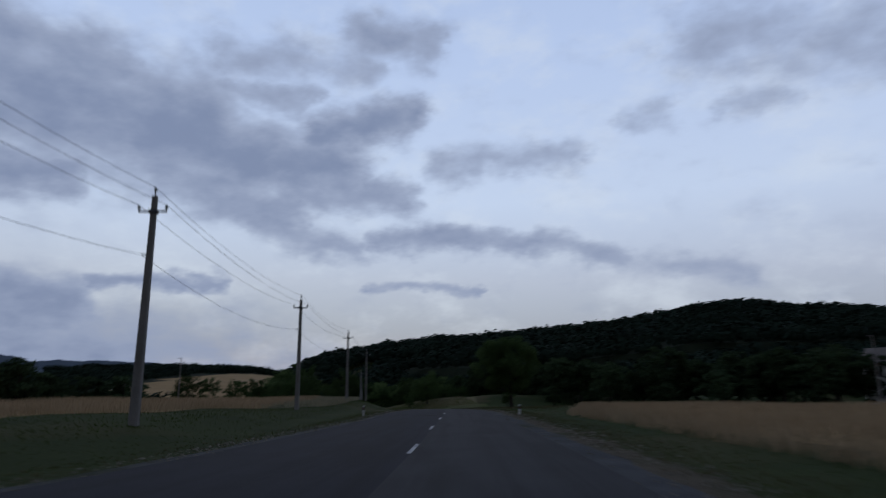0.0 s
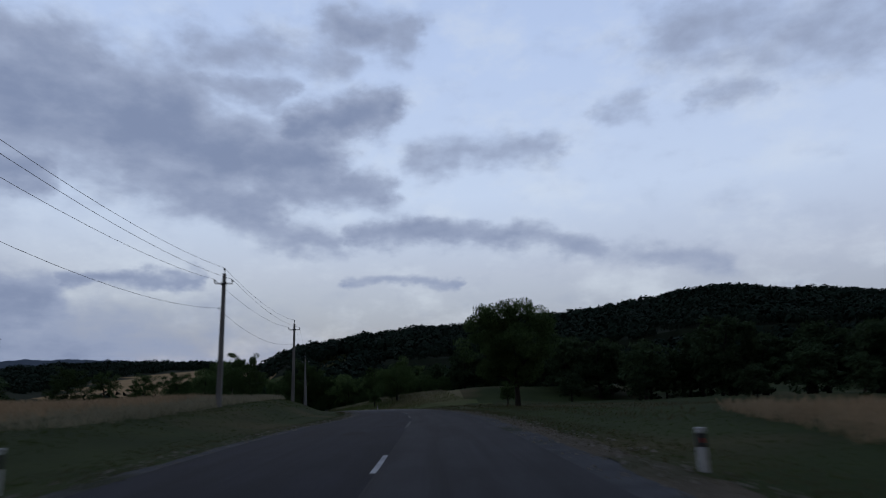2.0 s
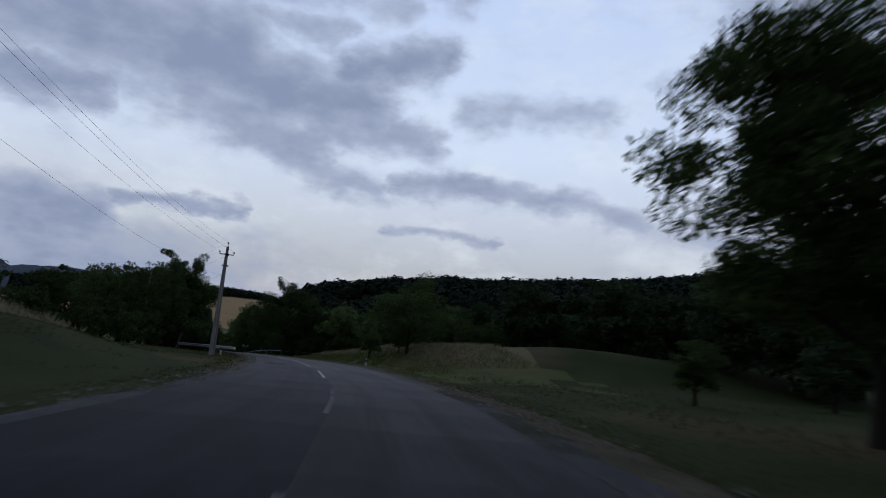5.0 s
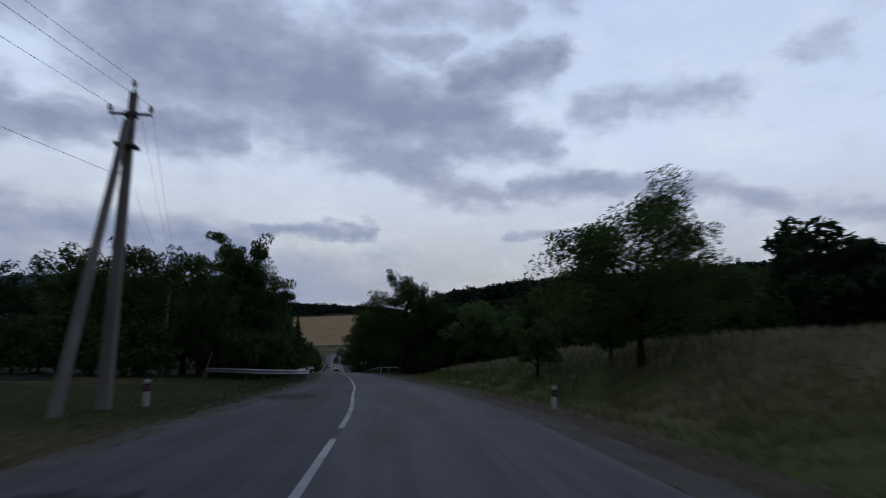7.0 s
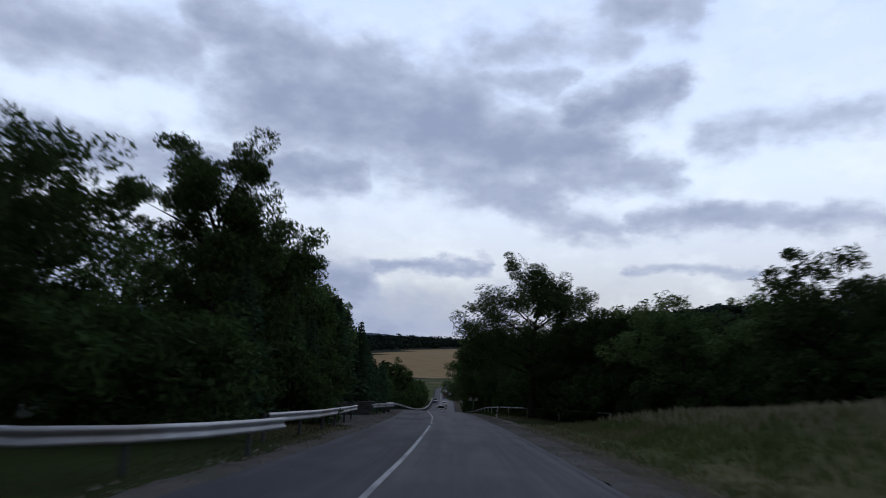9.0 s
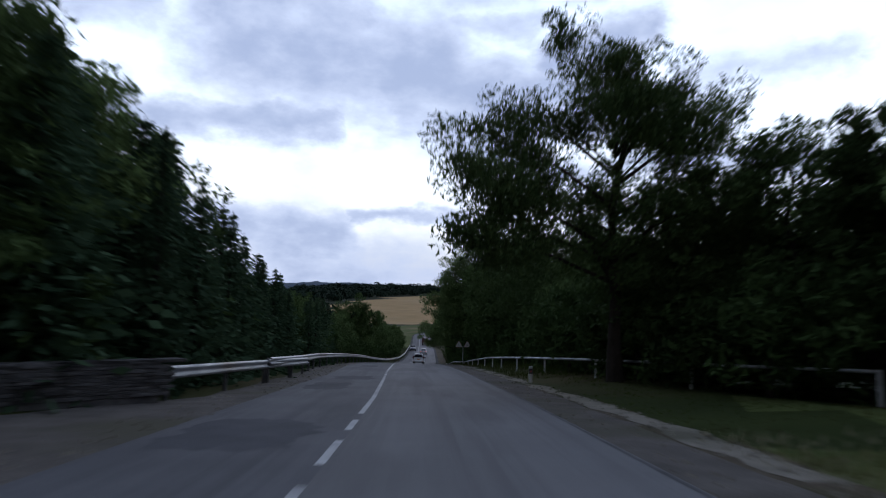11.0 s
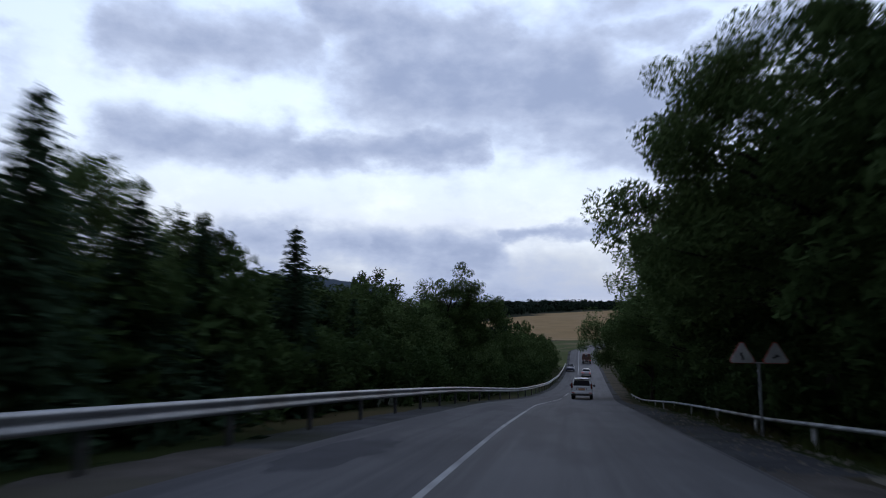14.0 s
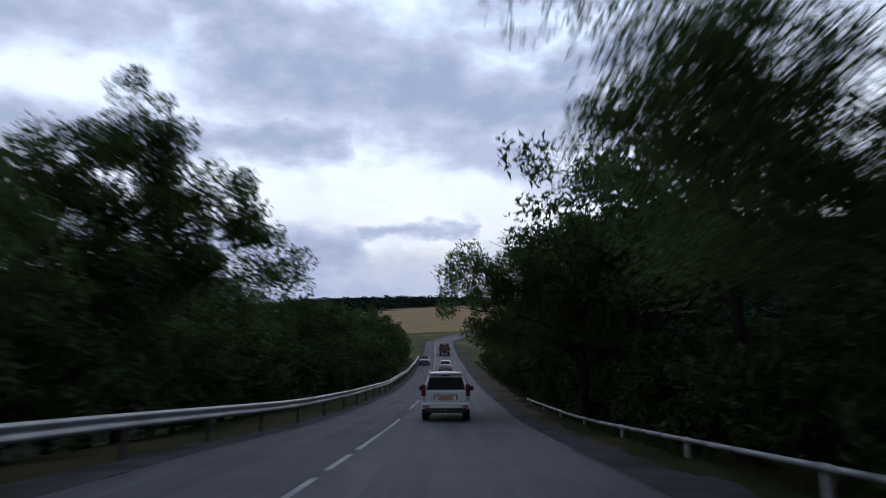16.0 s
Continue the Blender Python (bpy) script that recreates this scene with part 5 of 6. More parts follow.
# ---------------------------------------------------------------- power line
def pole(s, lat, top, label, strut=False):
    """A tapered concrete pole with a steel crossarm, three insulators and a lower hook."""
    p = ground_at(s, lat)
    h = top - (p.z - on_line(s, lat).z)
    ob = thing("utility_pole", pose(p.x, p.y, p.z, 0, 0, heading(s)), label, "utility pole", "poles of the power line")
    bm = bmesh.new()
    rings = []
    for k in range(9):
        z = -0.4 + (h - 0.35 + 0.4) * k / 8
        w, d = 0.17 - 0.075 * k / 8, 0.14 - 0.055 * k / 8
        ring = [bm.verts.new((x, y, z)) for x, y in ((-w, -d * 0.7), (-w * 0.7, -d), (w * 0.7, -d), (w, -d * 0.7), (w, d * 0.7), (w * 0.7, d), (-w * 0.7, d), (-w, d * 0.7))]
        if rings:
            for i in range(8):
                bm.faces.new((rings[-1][i], rings[-1][(i + 1) % 8], ring[(i + 1) % 8], ring[i]))
        rings.append(ring)
    bm.faces.new(rings[-1])
    part("shaft", bm, M_CONCRETE, ob)
    bm = bmesh.new()
    box(bm, -0.55, 0.55, -0.13, -0.06, h - 1.02, h - 0.95, 0.01)
    box(bm, -0.15, 0.15, -0.15, 0.13, h - 1.06, h - 0.90, 0.02)
    tube(bm, (0, 0, h - 0.5), (0, 0, h - 0.12), 0.025, 0.02)
    for x in (-0.53, 0.53):
        tube(bm, (x, -0.1, h - 1.0), (x, -0.1, h - 0.86), 0.018, 0.018)
    part("crossarm", bm, M_DARKSTEEL, ob, "dark steel crossarm")
    for x, y, z in ((-0.53, -0.1, h - 0.88), (0.53, -0.1, h - 0.88), (0, 0, h - 0.14)):
        bm = bmesh.new()
        for z0, z1, r0, r1 in ((0, 0.05, 0.075, 0.06), (0.05, 0.09, 0.045, 0.065), (0.09, 0.14, 0.06, 0.035)):
            tube(bm, (x, y, z + z0), (x, y, z + z1), r0, r1, 10)
        part("insulator", bm, M_GLASSPIN, ob, "pale ribbed insulator")
    bm = bmesh.new()
    tube(bm, (-0.12, -0.1, h * 0.70), (-0.3, -0.1, h * 0.70), 0.02, 0.02)
    part("hook", bm, M_DARKSTEEL, ob)
    if strut:
        bm = bmesh.new()
        tube(bm, (-0.05, -2.6, -0.5), (-0.03, -0.18, h - 1.2), 0.15, 0.10, 8)
        box(bm, -0.24, 0.24, -0.42, 0.16, h - 1.92, h - 1.84, 0.01)
        part("strut", bm, M_CONCRETE, ob, "slanting concrete brace leg")
    m = ob.matrix_world
    return [m @ Vector(v) for v in ((0, 0, h), (-0.53, -0.1, h - 0.74), (0.53, -0.1, h - 0.74), (-0.3, -0.1, h * 0.70))]


CONC = "weathered grey concrete pole with steel crossarm"
hooks = [pole(-3.5, -11.6, 9.2, CONC), pole(23.7, -11.75, 9.26, CONC), pole(50.4, -12.15, 9.08, CONC), pole(78.0, -12.2, 9.35, CONC), pole(106.0, -10.8, 9.36, CONC),
         pole(146.2, -7.35, 8.68, "braced twin-legged concrete pole at the bend", True), pole(182.6, -15.8, 9.6, CONC)]
hooks.insert(0, [h + (hooks[0][i] - hooks[1][i]) for i, h in enumerate(hooks[0])])
for w in range(4):
    bm = bmesh.new()
    for span, (a, b) in enumerate(zip(hooks[:-1], hooks[1:])):
        pts = [a[w].lerp(b[w], k / 12) - Vector((0, 0, (0.55 if w < 3 else 0.75) * 4 * (k / 12) * (1 - k / 12))) for k in range(13)]
        for q, r in zip(pts[:-1], pts[1:]):
            tube(bm, q, r, *((0.0085, 0.0085) if span < 5 else (0.005, 0.005)), 5, False)
    me = bpy.data.meshes.new("power_cable")
    bm.to_mesh(me), bm.free()
    me.materials.append(M_WIRE)
    tagged(new("power_cable", me), "thin sagging aluminium cable between the poles", "cable", "cables of the power line")
# a thin pole by the field row and a plain post by the driveway
for s, lat, h, r, nm, lab, lean in ((70, 45, 7.5, 0.10, "lamp_pole", "thin grey pole behind the wheat field", 0), (176.4, -11.5, 1.9, 0.05, "leaning_post", "pale leaning post beside the driveway", 14), (112, -40, 7.0, 0.09, "lamp_pole", "thin grey pole in front of the tree row", 0)):
    p = ground_at(s, lat)
    ob = thing(nm, pose(p.x, p.y, p.z, 0, lean, heading(s)), lab, "pole")
    bm = bmesh.new()
    tube(bm, (0, 0, -0.3), (0, 0, h), r, r * 0.6, 10)
    part("shaft", bm, M_CONCRETE, ob)
    if h > 5:
        part("bracket", boxed(-0.5, 0.1, -0.05, 0.05, h - 0.05, h + 0.06, bevel=0.01), M_DARKSTEEL, ob)


# ---------------------------------------------------------------- delineator posts
def delineator(s, lat, label="white roadside marker post with black band", h=0.72):
    p = ground_at(s, lat)
    p.z = max(p.z, on_line(s, lat).z - 0.1)
    ob = thing("marker_post", pose(p.x, p.y, p.z, 0, 0, heading(s) + 180), label, "marker post", "roadside marker posts")
    bm = bmesh.new()
    box(bm, -0.075, 0.075, -0.05, 0.05, -0.2, h - 0.32, 0.015)
    part("post", bm, M_WHITE, ob)
    part("band", boxed(-0.078, 0.078, -0.053, 0.053, h - 0.32, h - 0.10, bevel=0.012), M_BLACK, ob, "black painted band")
    part("cap", boxed(-0.075, 0.075, -0.05, 0.05, h - 0.10, h, bevel=0.02), M_WHITE, ob)
    part("reflector", boxed(-0.018, 0.018, 0.054, 0.062, h - 0.25, h - 0.17, bevel=0.003), M_RED, ob, "small red reflector")


for s, lat in ((48.6, 4.5), (48.2, -6.8), (149.0, 5.1), (147.7, -6.8), (226.3, 4.9)):
    delineator(s, lat)


# ---------------------------------------------------------------- crash barriers
PROFILE = ((0.0, 0.155), (0.03, 0.15), (0.075, 0.115), (0.08, 0.075), (0.03, 0.03), (0.02, 0.0), (0.03, -0.03), (0.08, -0.075), (0.075, -0.115), (0.03, -0.15), (0.0, -0.155))


def rail_beam(pts, side, name="beam"):
    """A W-section beam through the given points (centre of the beam); side is +1 or -1, the way its face points across the run."""
    verts, faces = [], []
    n = len(PROFILE)
    for i, p in enumerate(pts):
        t = (pts[min(i + 1, len(pts) - 1)] - pts[max(i - 1, 0)])
        t.z = 0
        t.normalize()
        out = Vector((t.y, -t.x, 0)) * side
        for d, z in PROFILE:
            verts.append(p + out * d + Vector((0, 0, z)))
        for d, z in reversed(PROFILE):
            verts.append(p + out * (d - 0.006) + Vector((0, 0, z)))
    m = 2 * n
    for i in range(len(pts) - 1):
        for k in range(m):
            faces.append((i * m + k, i * m + (k + 1) % m, (i + 1) * m + (k + 1) % m, (i + 1) * m + k))
    return mesh_of(name, verts, faces, M_STEEL, smooth=True)


def barrier(s0, s1, lat, base, side, label, post_gap=4.0, plain=False, top=0.78):
    """A crash barrier along the road: beams four metres long, posts and spacers."""
    ob = thing("crash_barrier", Matrix.Identity(4), label, "crash barrier")
    s = s0
    while s < s1 - 0.5:
        e = min(s + post_gap, s1)
        pts = [on_line(s + (e - s) * k / 4 + (0.05 if k == 4 else 0), float(lat(s + (e - s) * k / 4)) + (0.004 if k == 4 else 0), float(base(s + (e - s) * k / 4)) + top - 0.155) for k in range(5)]
        if plain:
            bm = bmesh.new()
            for a, b in zip(pts[:-1], pts[1:]):
                tube(bm, a + Vector((0, 0, 0.07)), b + Vector((0, 0, 0.07)), 0.055, 0.055, 10)
            part("beam", bm, M_STEEL, ob, smooth=True)
        else:
            part("beam", rail_beam(pts, side), M_STEEL, ob)
        q = pts[0]
        bm = bmesh.new()
        w = 0.038 if plain else 0.05
        a = math.radians(heading(s))
        box(bm, -w, w, -0.06, 0.06, -top - 0.3, 0.12, 0.008)
        bmesh.ops.rotate(bm, verts=bm.verts, matrix=Matrix.Rotation(a, 3, "Z"))
        off = Vector((math.cos(a), math.sin(a), 0)) * (-0.075 * side)
        bmesh.ops.translate(bm, verts=bm.verts, vec=q + off)
        part("post", bm, M_WHITE if plain else M_DARKSTEEL, ob)
        s = e
    return ob


flat0 = lambda s: 0.0
barrier(222.5, 404, lambda s: left_rail(s), flat0, 1, "long galvanised W-beam crash barrier along the oncoming lane", top=0.87)
barrier(214.4, 229.0, lambda s: np.interp(s, [214, 229], [-5.85, -4.95]), flat0, 1, "short galvanised crash barrier beside the stone wall")
barrier(183.5, 206.0, lambda s: np.interp(s, [183, 190, 206], [-5.6, -5.3, -5.9]), flat0, 1, "galvanised crash barrier past the driveway")
barrier(216.5, 327, lambda s: right_rail(s), lambda s: right_rail_base(s), -1, "pale tubular crash barrier on concrete posts", 5.2, True, 0.80)
# the barrier that swings in round the driveway mouth
swing = thing("crash_barrier", Matrix.Identity(4), "bent galvanised crash barrier at the driveway mouth", "crash barrier")
run = [on_line(s, l, z) for s, l, z in ((176.2, -11.2, 0.62), (174.5, -9.6, 0.62), (173.2, -8.2, 0.61), (172.6, -7.0, 0.60), (173.0, -6.0, 0.60), (174.5, -5.3, 0.6), (176.5, -4.9, 0.6), (179.0, -4.7, 0.6), (181.5, -4.6, 0.6))]
part("beam", rail_beam(run, 1), M_STEEL, swing)
for i in (0, 2, 3, 5, 7):
    bm = bmesh.new()
    tube(bm, run[i] + Vector((-0.06, 0.05, -1.1)), run[i] + Vector((-0.06, 0.05, 0.1)), 0.06, 0.06, 8)
    part("post", bm, M_DARKSTEEL, swing)


# ---------------------------------------------------------------- dry-stone wall
def stone_wall():
    ob = thing("stone_wall", Matrix.Identity(4), "low dry-stone wall of dark slate slabs", "wall")
    rng = random.Random(5)
    a, b = on_line(210.2, -9.6), on_line(213.9, -5.95)
    run = b - a
    run.z = 0
    length = run.length
    run.normalize()
    across = Vector((run.y, -run.x, 0))
    base = bmesh.new()
    box(base, 0, length, -0.2, 0.16, -0.3, 0.70)
    ang = math.atan2(run.y, run.x)
    core = part("core", base, M_STONE, ob)
    core.matrix_world = Matrix.Translation(a) @ Matrix.Rotation(ang, 4, "Z")
    shapes = []
    for i in range(6):
        bm = boxed(-0.5, 0.5, -0.5, 0.5, -0.5, 0.5, bevel=0.08, seg=1)
        for v in bm.verts:
            v.co += Vector((rng.uniform(-0.05, 0.05), rng.uniform(-0.06, 0.06), rng.uniform(-0.07, 0.07)))
        me = bpy.data.meshes.new("stone")
        bm.to_mesh(me), bm.free()
        me.materials.append(M_STONE)
        shapes.append(me)
    z = 0.0
    while z < 0.74:
        h, x = rng.uniform(0.06, 0.10), rng.uniform(-0.2, 0)
        while x < length:
            w = rng.uniform(0.22, 0.55)
            st = new("stone", rng.choice(shapes))
            st.parent = ob
            st.matrix_world = Matrix.Translation(a + run * (x + w / 2) + across * rng.uniform(0.14, 0.19) + Vector((0, 0, z + h / 2))) @ Matrix.Rotation(ang + rng.uniform(-0.04, 0.04), 4, "Z") @ Matrix.Diagonal((w * 0.97, 0.16, h * 0.93, 1))
            x += w
        z += h
    x = 0
    while x < length:
        w = rng.uniform(0.35, 0.7)
        st = new("capstone", rng.choice(shapes))
        st.parent = ob
        st.matrix_world = Matrix.Translation(a + run * (x + w / 2) + Vector((0, 0, 0.77))) @ Matrix.Rotation(ang, 4, "Z") @ Matrix.Diagonal((w * 0.97, 0.52, 0.08, 1))
        x += w


stone_wall()


# ---------------------------------------------------------------- warning signs
def warning_signs():
    p = on_line(271.9, 5.55, -0.24)
    ob = thing("road_sign", pose(p.x, p.y, p.z, 0, 0, heading(262) + 4), "pair of triangular warning signs on one post", "road sign")
    bm = bmesh.new()
    tube(bm, (0, 0, -0.3), (0, 0, 2.2), 0.035, 0.035, 10)
    box(bm, -0.55, 0.55, 0.0, 0.03, 2.18, 2.22)
    part("post", bm, M_STEEL, ob)
    for cx, bend in ((-0.48, -1), (0.48, 1)):
        def tri(k, y, z=2.42):
            c = Vector((cx, y, z))
            pts = []
            for i in range(3):
                a = math.pi / 2 + i * 2 * math.pi / 3
                for da in (-0.14, 0.0, 0.14):
                    pts.append(c + Vector((math.cos(a + da), 0, math.sin(a + da))) * k * (0.93 if da else 0.96))
            return pts

        def slab(k, y0, y1):
            bm = bmesh.new()
            f, g = [bm.verts.new(v) for v in tri(k, y0)], [bm.verts.new(v) for v in tri(k, y1)]
            bm.faces.new(f), bm.faces.new(g[::-1])
            for i in range(9):
                bm.faces.new((f[i], f[i - 1], g[i - 1], g[i]))
            bmesh.ops.recalc_face_normals(bm, faces=bm.faces)
            return bm

        board = part("board", slab(0.42, -0.04, -0.015), M_RED, ob, "red bordered triangular board")
        part("face", slab(0.392, -0.046, -0.041), M_WHITE, board, "white triangular sign face")
        bm = bmesh.new()
        pts = [(-0.02 * bend, -0.13), (-0.02 * bend, -0.02), (0.05 * bend, 0.04), (0.0, 0.10)] if bend < 0 else [(-0.09, -0.06), (0.0, -0.02), (0.02, 0.04), (0.09, -0.02)]
        for (x0, z0), (x1, z1) in zip(pts[:-1], pts[1:]):
            tube(bm, (cx + x0, -0.049, 2.40 + z0), (cx + x1, -0.049, 2.40 + z1), 0.028, 0.028, 6)
        part("symbol", bm, M_BLACK, board, "black bend symbol")


warning_signs()


# ---------------------------------------------------------------- vehicles
def wheel(ob, x, y, r, w):
    bm = bmesh.new()
    s = 1 if x > 0 else -1
    for x0, x1, r0, r1 in ((-w / 2, -w / 2 + 0.03, r * 0.9, r), (-w / 2 + 0.03, w / 2 - 0.03, r, r), (w / 2 - 0.03, w / 2, r, r * 0.9)):
        tube(bm, (x + x0, y, r), (x + x1, y, r), r0, r1, 20)
    tyre = part("wheel", bm, M_TYRE, ob, smooth=True)
    bm = bmesh.new()
    tube(bm, (x + s * (w / 2 - 0.02), y, r), (x + s * (w / 2 + 0.012), y, r), r * 0.62, r * 0.52, 16)
    part("rim", bm, M_CARSILVER, tyre)


def body_shell(sections, mat):
    """A closed shell lofted from front to back: rows of (y, half width low, half width high, z low, z high, round)."""
    bm = bmesh.new()
    rings = []
    for y, wl, wh, z0, z1, r in sections:
        ring = []
        for x, z in ((-wl + r, z0), (wl - r, z0), (wl, z0 + r), (wl * 0.35 + wh * 0.65, z0 + (z1 - z0) * 0.6), (wh, z1 - r), (wh - r, z1), (0, z1 + r * 0.25), (-wh + r, z1), (-wh, z1 - r), (-wl * 0.35 - wh * 0.65, z0 + (z1 - z0) * 0.6), (-wl, z0 + r)):
            ring.append(bm.verts.new((x, y, z)))
        if rings:
            k = len(ring)
            for i in range(k):
                bm.faces.new((rings[-1][i], rings[-1][(i + 1) % k], ring[(i + 1) % k], ring[i]))
        rings.append(ring)
    bm.faces.new(rings[0]), bm.faces.new(rings[-1][::-1])
    bmesh.ops.recalc_face_normals(bm, faces=bm.faces)
    return bm


def quad(pts, thick=0.012):
    bm = bmesh.new()
    a = [Vector(p) for p in pts]
    n = (a[1] - a[0]).cross(a[2] - a[0]).normalized() * thick
    f, g = [bm.verts.new(v) for v in a], [bm.verts.new(v + n) for v in a]
    bm.faces.new(f), bm.faces.new(g)
    for i in range(len(f)):
        bm.faces.new((f[i], f[i - 1], g[i - 1], g[i]))
    bmesh.ops.recalc_face_normals(bm, faces=bm.faces)
    return bm


def off_roader(s, lat):
    """A large pale off-road wagon seen from behind; the tail is at y = -2.4."""
    p = on_line(s, lat, 0.004)
    slope = math.degrees(math.atan2(on_line(s + 2, lat).z - on_line(s - 2, lat).z, 4))
    ob = thing("off_road_wagon", pose(p.x, p.y, p.z, slope, 0, heading(s)), "pearl white off-road wagon standing in the driving lane", "car")
    part("body", body_shell(((-2.36, 0.86, 0.86, 0.55, 1.08, 0.07), (-2.30, 0.93, 0.91, 0.46, 1.14, 0.09), (-1.2, 0.945, 0.92, 0.42, 1.16, 0.08), (0.9, 0.945, 0.92, 0.42, 1.14, 0.08), (1.0, 0.945, 0.88, 0.42, 1.12, 0.08), (2.1, 0.93, 0.80, 0.46, 1.06, 0.1), (2.42, 0.84, 0.70, 0.5, 0.92, 0.1)), M_CARWHITE), M_CARWHITE, ob, smooth=True)
    part("cabin", body_shell(((-2.34, 0.88, 0.82, 1.06, 1.20, 0.04), (-2.20, 0.89, 0.70, 1.08, 1.80, 0.07), (-2.05, 0.90, 0.69, 1.10, 1.85, 0.09), (-1.0, 0.90, 0.70, 1.12, 1.87, 0.09), (0.1, 0.90, 0.70, 1.12, 1.85, 0.09), (0.55, 0.88, 0.66, 1.10, 1.72, 0.09), (1.25, 0.84, 0.62, 1.08, 1.16, 0.02)), M_CARWHITE), M_CARWHITE, ob, smooth=True)
    tail = part("tailgate", boxed(-0.77, 0.77, -2.395, -2.33, 0.74, 1.16, bevel=0.03), M_CARWHITE, ob)
    part("rear_window", quad(((-0.74, -2.345, 1.20), (0.74, -2.345, 1.20), (0.63, -2.25, 1.66), (-0.63, -2.25, 1.66)), -0.02), M_CARGLASS, ob, "dark tinted rear window")
    for x in (-1, 1):
        part("side_window", quad(((x * 0.905, -2.0, 1.2), (x * 0.905, 0.4, 1.2), (x * 0.775, 0.1, 1.66), (x * 0.775, -1.95, 1.66)), 0.012), M_CARGLASS, ob, "dark tinted side window")
        lamp = part("tail_lamp", boxed(x * 0.85 - 0.085, x * 0.85 + 0.085, -2.40, -2.22, 0.96, 1.40, bevel=0.035), M_LAMP, ob, "red tail lamp, unlit")
        part("indicator", boxed(x * 0.86 - 0.06, x * 0.86 + 0.06, -2.41, -2.36, 0.84, 0.92, bevel=0.015), M_WHITE, lamp)
        part("mirror", boxed(x * 1.07 - 0.1, x * 1.07 + 0.1, 0.55, 0.7, 1.08, 1.27, bevel=0.04), M_TRIM, ob, "black door mirror")
        part("roof_rail", boxed(x * 0.66 - 0.025, x * 0.66 + 0.025, -1.95, 0.2, 1.88, 1.93, bevel=0.015), M_CARSILVER, ob)
        part("reflector", boxed(x * 0.74 - 0.12, x * 0.74 + 0.12, -2.50, -2.46, 0.55, 0.62, bevel=0.008), M_RED, ob, "red bumper reflector")
        for y in (-1.45, 1.42):
            wheel(ob, x * 0.80, y, 0.385, 0.26)
    part("bumper", boxed(-0.93, 0.93, -2.48, -2.22, 0.48, 0.72, bevel=0.05), M_CARWHITE, ob)
    part("underguard", boxed(-0.80, 0.80, -2.49, -2.2, 0.34, 0.535, bevel=0.04), M_TRIM, ob, "black lower bumper guard")
    # plate enlarged to the spread of its painted glow
    part("number_plate", boxed(-0.28, 0.28, -2.412, -2.398, 0.80, 0.98, bevel=0.005), M_PLATE_GLOW, ob, "rear number plate, headlight glow painted amber")
    part("plate_trim", boxed(-0.42, 0.42, -2.42, -2.395, 1.0, 1.045, bevel=0.012), M_CHROME, ob, "chrome strip above the plate")
    for x in (-0.43, 0.43):
        part("plate_trim", boxed(x - 0.02, x + 0.02, -2.41, -2.395, 0.82, 1.03, bevel=0.008), M_BLACK, ob)
    part("brake_light", boxed(-0.16, 0.16, -2.29, -2.2, 1.715, 1.75, bevel=0.01), M_LAMP, ob, "unlit high brake light")
    part("spoiler", boxed(-0.66, 0.66, -2.36, -2.05, 1.78, 1.83, bevel=0.02), M_CARWHITE, ob)
    bm = bmesh.new()
    tube(bm, (0.1, -2.36, 1.22), (-0.35, -2.34, 1.27), 0.012, 0.008, 6)
    part("wiper", bm, M_TRIM, ob)
    bm = bmesh.new()
    tube(bm, (0, -2.52, 0.44), (0, -2.3, 0.44), 0.03, 0.03, 8)
    part("tow_hitch", bm, M_STEEL, ob)
    bm = bmesh.new()
    tube(bm, (0.55, -2.4, 0.36), (0.55, -2.1, 0.36), 0.035, 0.035, 8)
    part("exhaust", bm, M_DARKSTEEL, ob)


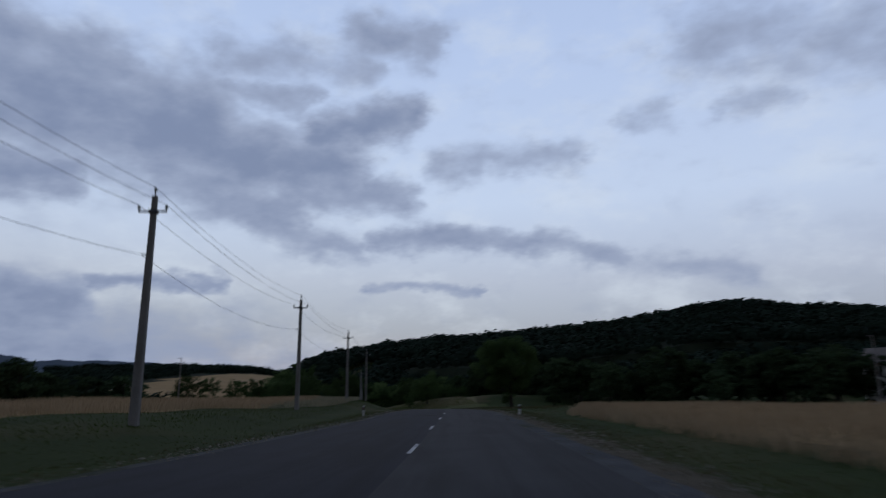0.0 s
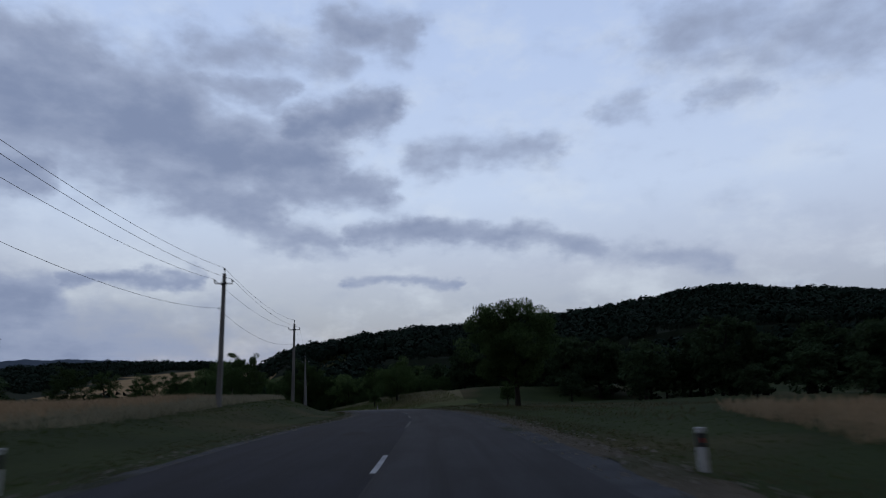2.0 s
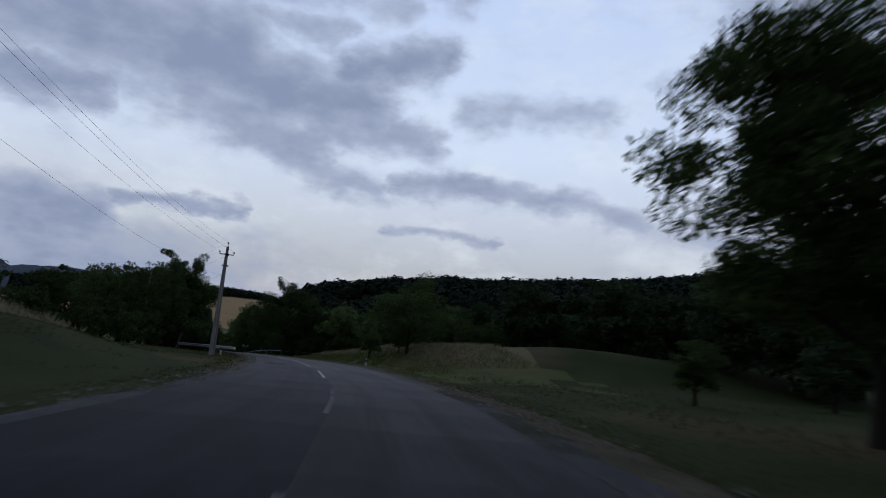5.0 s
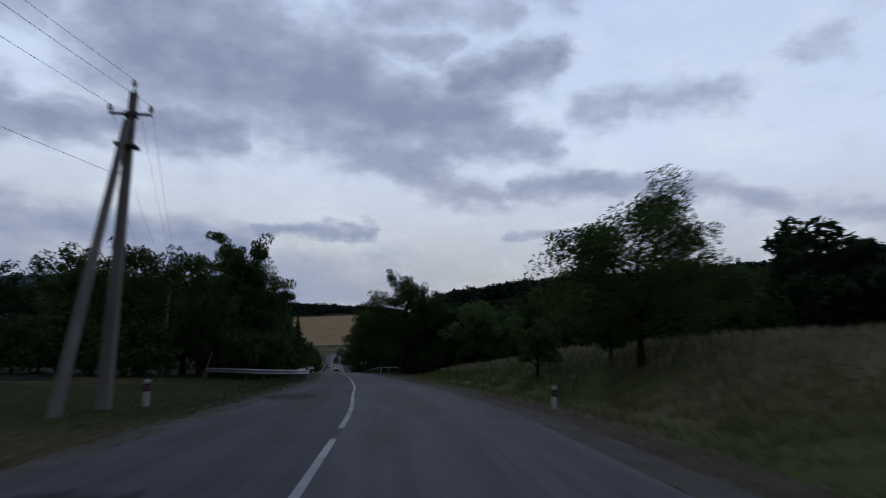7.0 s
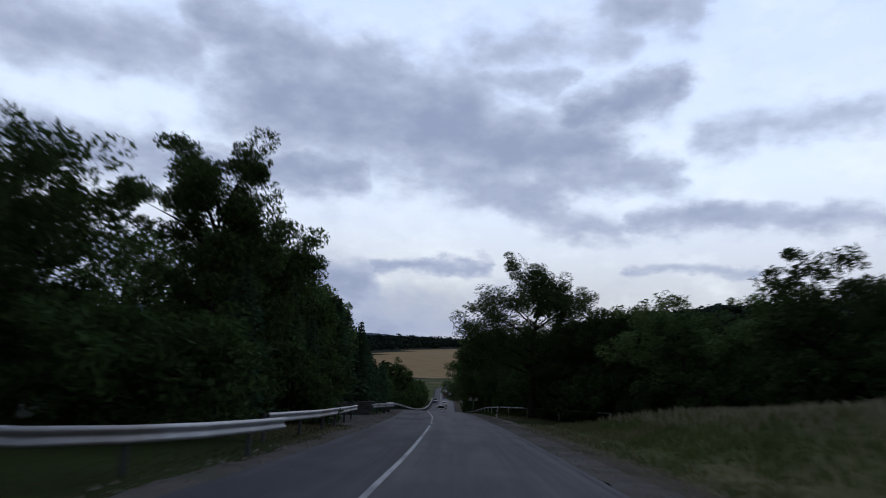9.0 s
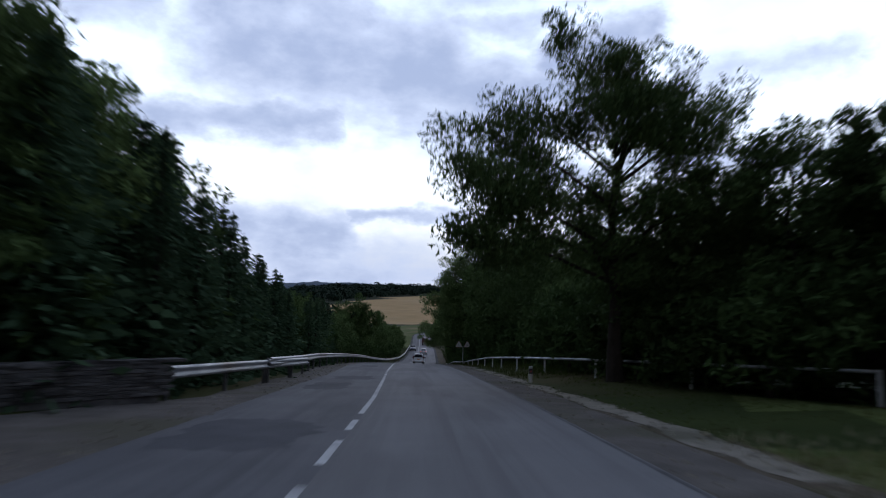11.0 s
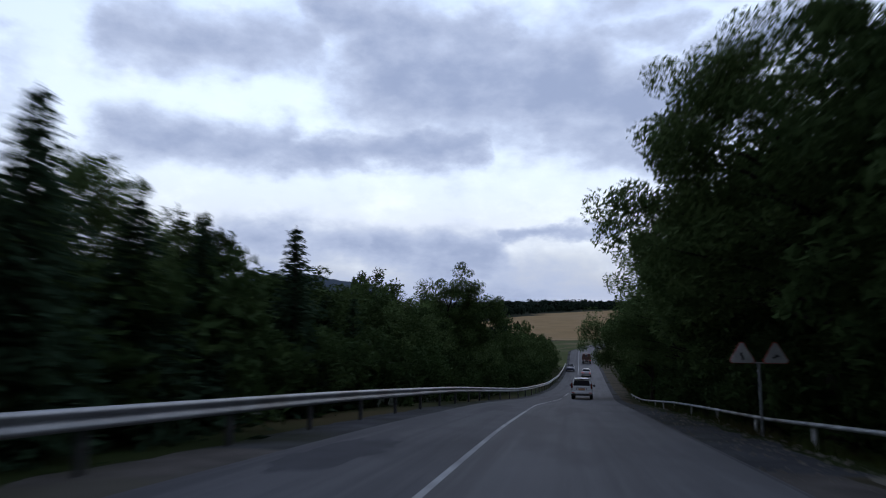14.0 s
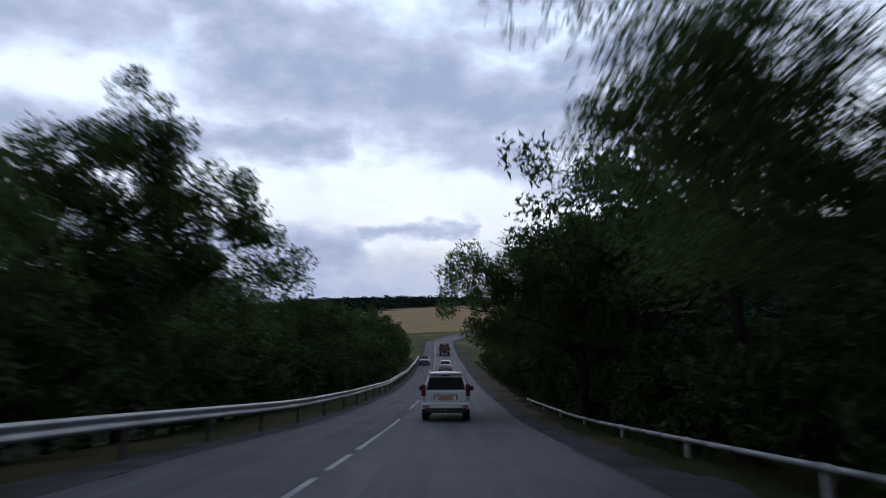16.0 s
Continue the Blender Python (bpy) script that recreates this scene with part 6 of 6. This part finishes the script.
def saloon(s, lat, mat, label, turn=0, lamp=None):
    p = on_line(s, lat, 0.004)
    ob = thing("saloon_car", pose(p.x, p.y, p.z, 0, 0, heading(s) + turn), label, "car")
    part("body", body_shell(((-2.2, 0.76, 0.74, 0.42, 0.90, 0.07), (-2.1, 0.84, 0.80, 0.30, 0.96, 0.08), (-1.2, 0.87, 0.83, 0.24, 0.96, 0.08), (1.2, 0.87, 0.80, 0.24, 0.92, 0.08), (2.0, 0.84, 0.74, 0.28, 0.80, 0.08), (2.2, 0.74, 0.66, 0.38, 0.68, 0.08)), mat), mat, ob, smooth=True)
    part("cabin", body_shell(((-1.75, 0.78, 0.70, 0.92, 0.98, 0.02), (-1.1, 0.80, 0.60, 0.92, 1.38, 0.08), (0.0, 0.80, 0.60, 0.92, 1.43, 0.08), (1.05, 0.78, 0.66, 0.90, 0.96, 0.02)), mat), mat, ob, smooth=True)
    part("rear_window", quad(((-0.68, -1.70, 1.0), (0.68, -1.70, 1.0), (0.56, -1.18, 1.34), (-0.56, -1.18, 1.34)), 0.03), M_CARGLASS, ob, "dark rear window")
    part("windscreen", quad(((0.68, 1.0, 1.0), (-0.68, 1.0, 1.0), (-0.56, 0.12, 1.40), (0.56, 0.12, 1.40)), 0.03), M_CARGLASS, ob, "dark windscreen")
    part("number_plate", boxed(-0.25, 0.25, -2.215, -2.2, 0.55, 0.66, bevel=0.004), M_WHITE, ob)
    for x in (-1, 1):
        part("tail_lamp", boxed(x * 0.62 - 0.14, x * 0.62 + 0.14, -2.20, -2.1, 0.68, 0.82, bevel=0.02), lamp or M_LAMP, ob, "red tail lamp")
        part("headlamp", boxed(x * 0.58 - 0.14, x * 0.58 + 0.14, 2.08, 2.19, 0.55, 0.68, bevel=0.02), M_WHITE, ob)
        for y in (-1.3, 1.3):
            wheel(ob, x * 0.76, y, 0.31, 0.2)


def farm_truck(s, lat):
    p = on_line(s, lat, 0.004)
    ob = thing("flatbed_truck", pose(p.x, p.y, p.z, 2, 0, heading(s)), "old faded red flatbed truck with a load", "truck")
    part("chassis", boxed(-0.45, 0.45, -3.2, 3.0, 0.55, 0.80, bevel=0.02), M_DARKSTEEL, ob)
    part("bed", boxed(-1.15, 1.15, -3.3, 0.9, 0.95, 1.10, bevel=0.02), M_CARRED, ob)
    for x0, x1, y0, y1 in ((-1.15, 1.15, -3.33, -3.28), (-1.16, -1.11, -3.28, 0.9), (1.11, 1.16, -3.28, 0.9), (-1.15, 1.15, 0.86, 0.91)):
        part("side_board", boxed(x0, x1, y0, y1, 1.11, 1.72, bevel=0.01), M_CARRED, ob)
    part("cab", body_shell(((1.0, 1.05, 0.95, 0.7, 2.3, 0.1), (1.9, 1.05, 0.95, 0.7, 2.32, 0.1), (2.4, 1.05, 0.9, 0.7, 1.5, 0.08), (3.2, 0.95, 0.8, 0.7, 1.35, 0.08)), M_CARRED), M_CARRED, ob)
    part("load", boxed(-0.35, 0.25, -2.2, -0.6, 1.1, 2.3, bevel=0.15, seg=3), M_DARKSTEEL, ob, "dark upright load on the bed")
    for x in (-1, 1):
        part("tail_lamp", boxed(x * 0.9 - 0.1, x * 0.9 + 0.1, -3.36, -3.32, 0.78, 0.92, bevel=0.01), M_TAIL if x > 0 else M_LAMP, ob, "small red tail lamp")
        for y in (-2.2, 2.1):
            wheel(ob, x * 0.88, y, 0.48, 0.3)
    part("tailboard_bar", boxed(-1.1, 1.1, -3.42, -3.36, 0.55, 0.66, bevel=0.01), M_DARKSTEEL, ob)


off_roader(310.4 + 2.4, -0.08)
saloon(391, -3.5, M_CARDARK, "dark blue saloon coming up the oncoming lane", 180)
saloon(375.5, -0.3, M_CARSILVER, "silver saloon ahead in the driving lane", 0, M_TAIL)
farm_truck(421, 0.1)


# ---------------------------------------------------------------- houses far off
def house(x, y, w, d, h, turn, label, rows=2, cols=3):
    z = float(terrain([[x, y]])[0][0])
    ob = thing("house", pose(x, y, z - 0.2, 0, 0, turn), label, "house")
    part("wall", boxed(-w / 2, w / 2, -d / 2, d / 2, 0, h, bevel=0.03, seg=1), M_PLASTER, ob)
    bm = bmesh.new()
    o, k = 0.5, d * 0.32
    pts = [(-w / 2 - o, -d / 2 - o, h), (w / 2 + o, -d / 2 - o, h), (w / 2 + o, d / 2 + o, h), (-w / 2 - o, d / 2 + o, h), (-w / 2 + 0.5, 0, h + k), (w / 2 - 0.5, 0, h + k)]
    v = [bm.verts.new(q) for q in pts]
    for f in ((0, 1, 5, 4), (2, 3, 4, 5), (1, 2, 5), (3, 0, 4), (3, 2, 1, 0)):
        bm.faces.new([v[i] for i in f])
    part("roof", bm, M_ROOF, ob)
    for r in range(rows):
        for c in range(cols):
            cx, cz = -w / 2 + w * (c + 0.5) / cols, h * (r + 0.55) / rows
            frame_part = part("window", boxed(cx - 0.5, cx + 0.5, -d / 2 - 0.05, -d / 2 + 0.02, cz - 0.6, cz + 0.6, bevel=0.02, seg=1), M_WHITE, ob)
            part("pane", boxed(cx - 0.42, cx + 0.42, -d / 2 - 0.06, -d / 2 - 0.052, cz - 0.52, cz + 0.52), M_CARGLASS, frame_part)


house(70.6, 98.0, 9, 8, 6.2, -30, "white two-storey house behind the wheat field")
house(150, 245, 14, 9, 5.0, -35, "pale house with a sheet roof on the slope", 1, 4)
house(-250, 345, 26, 12, 5.0, 35, "long white shed with a pale roof", 1, 6)
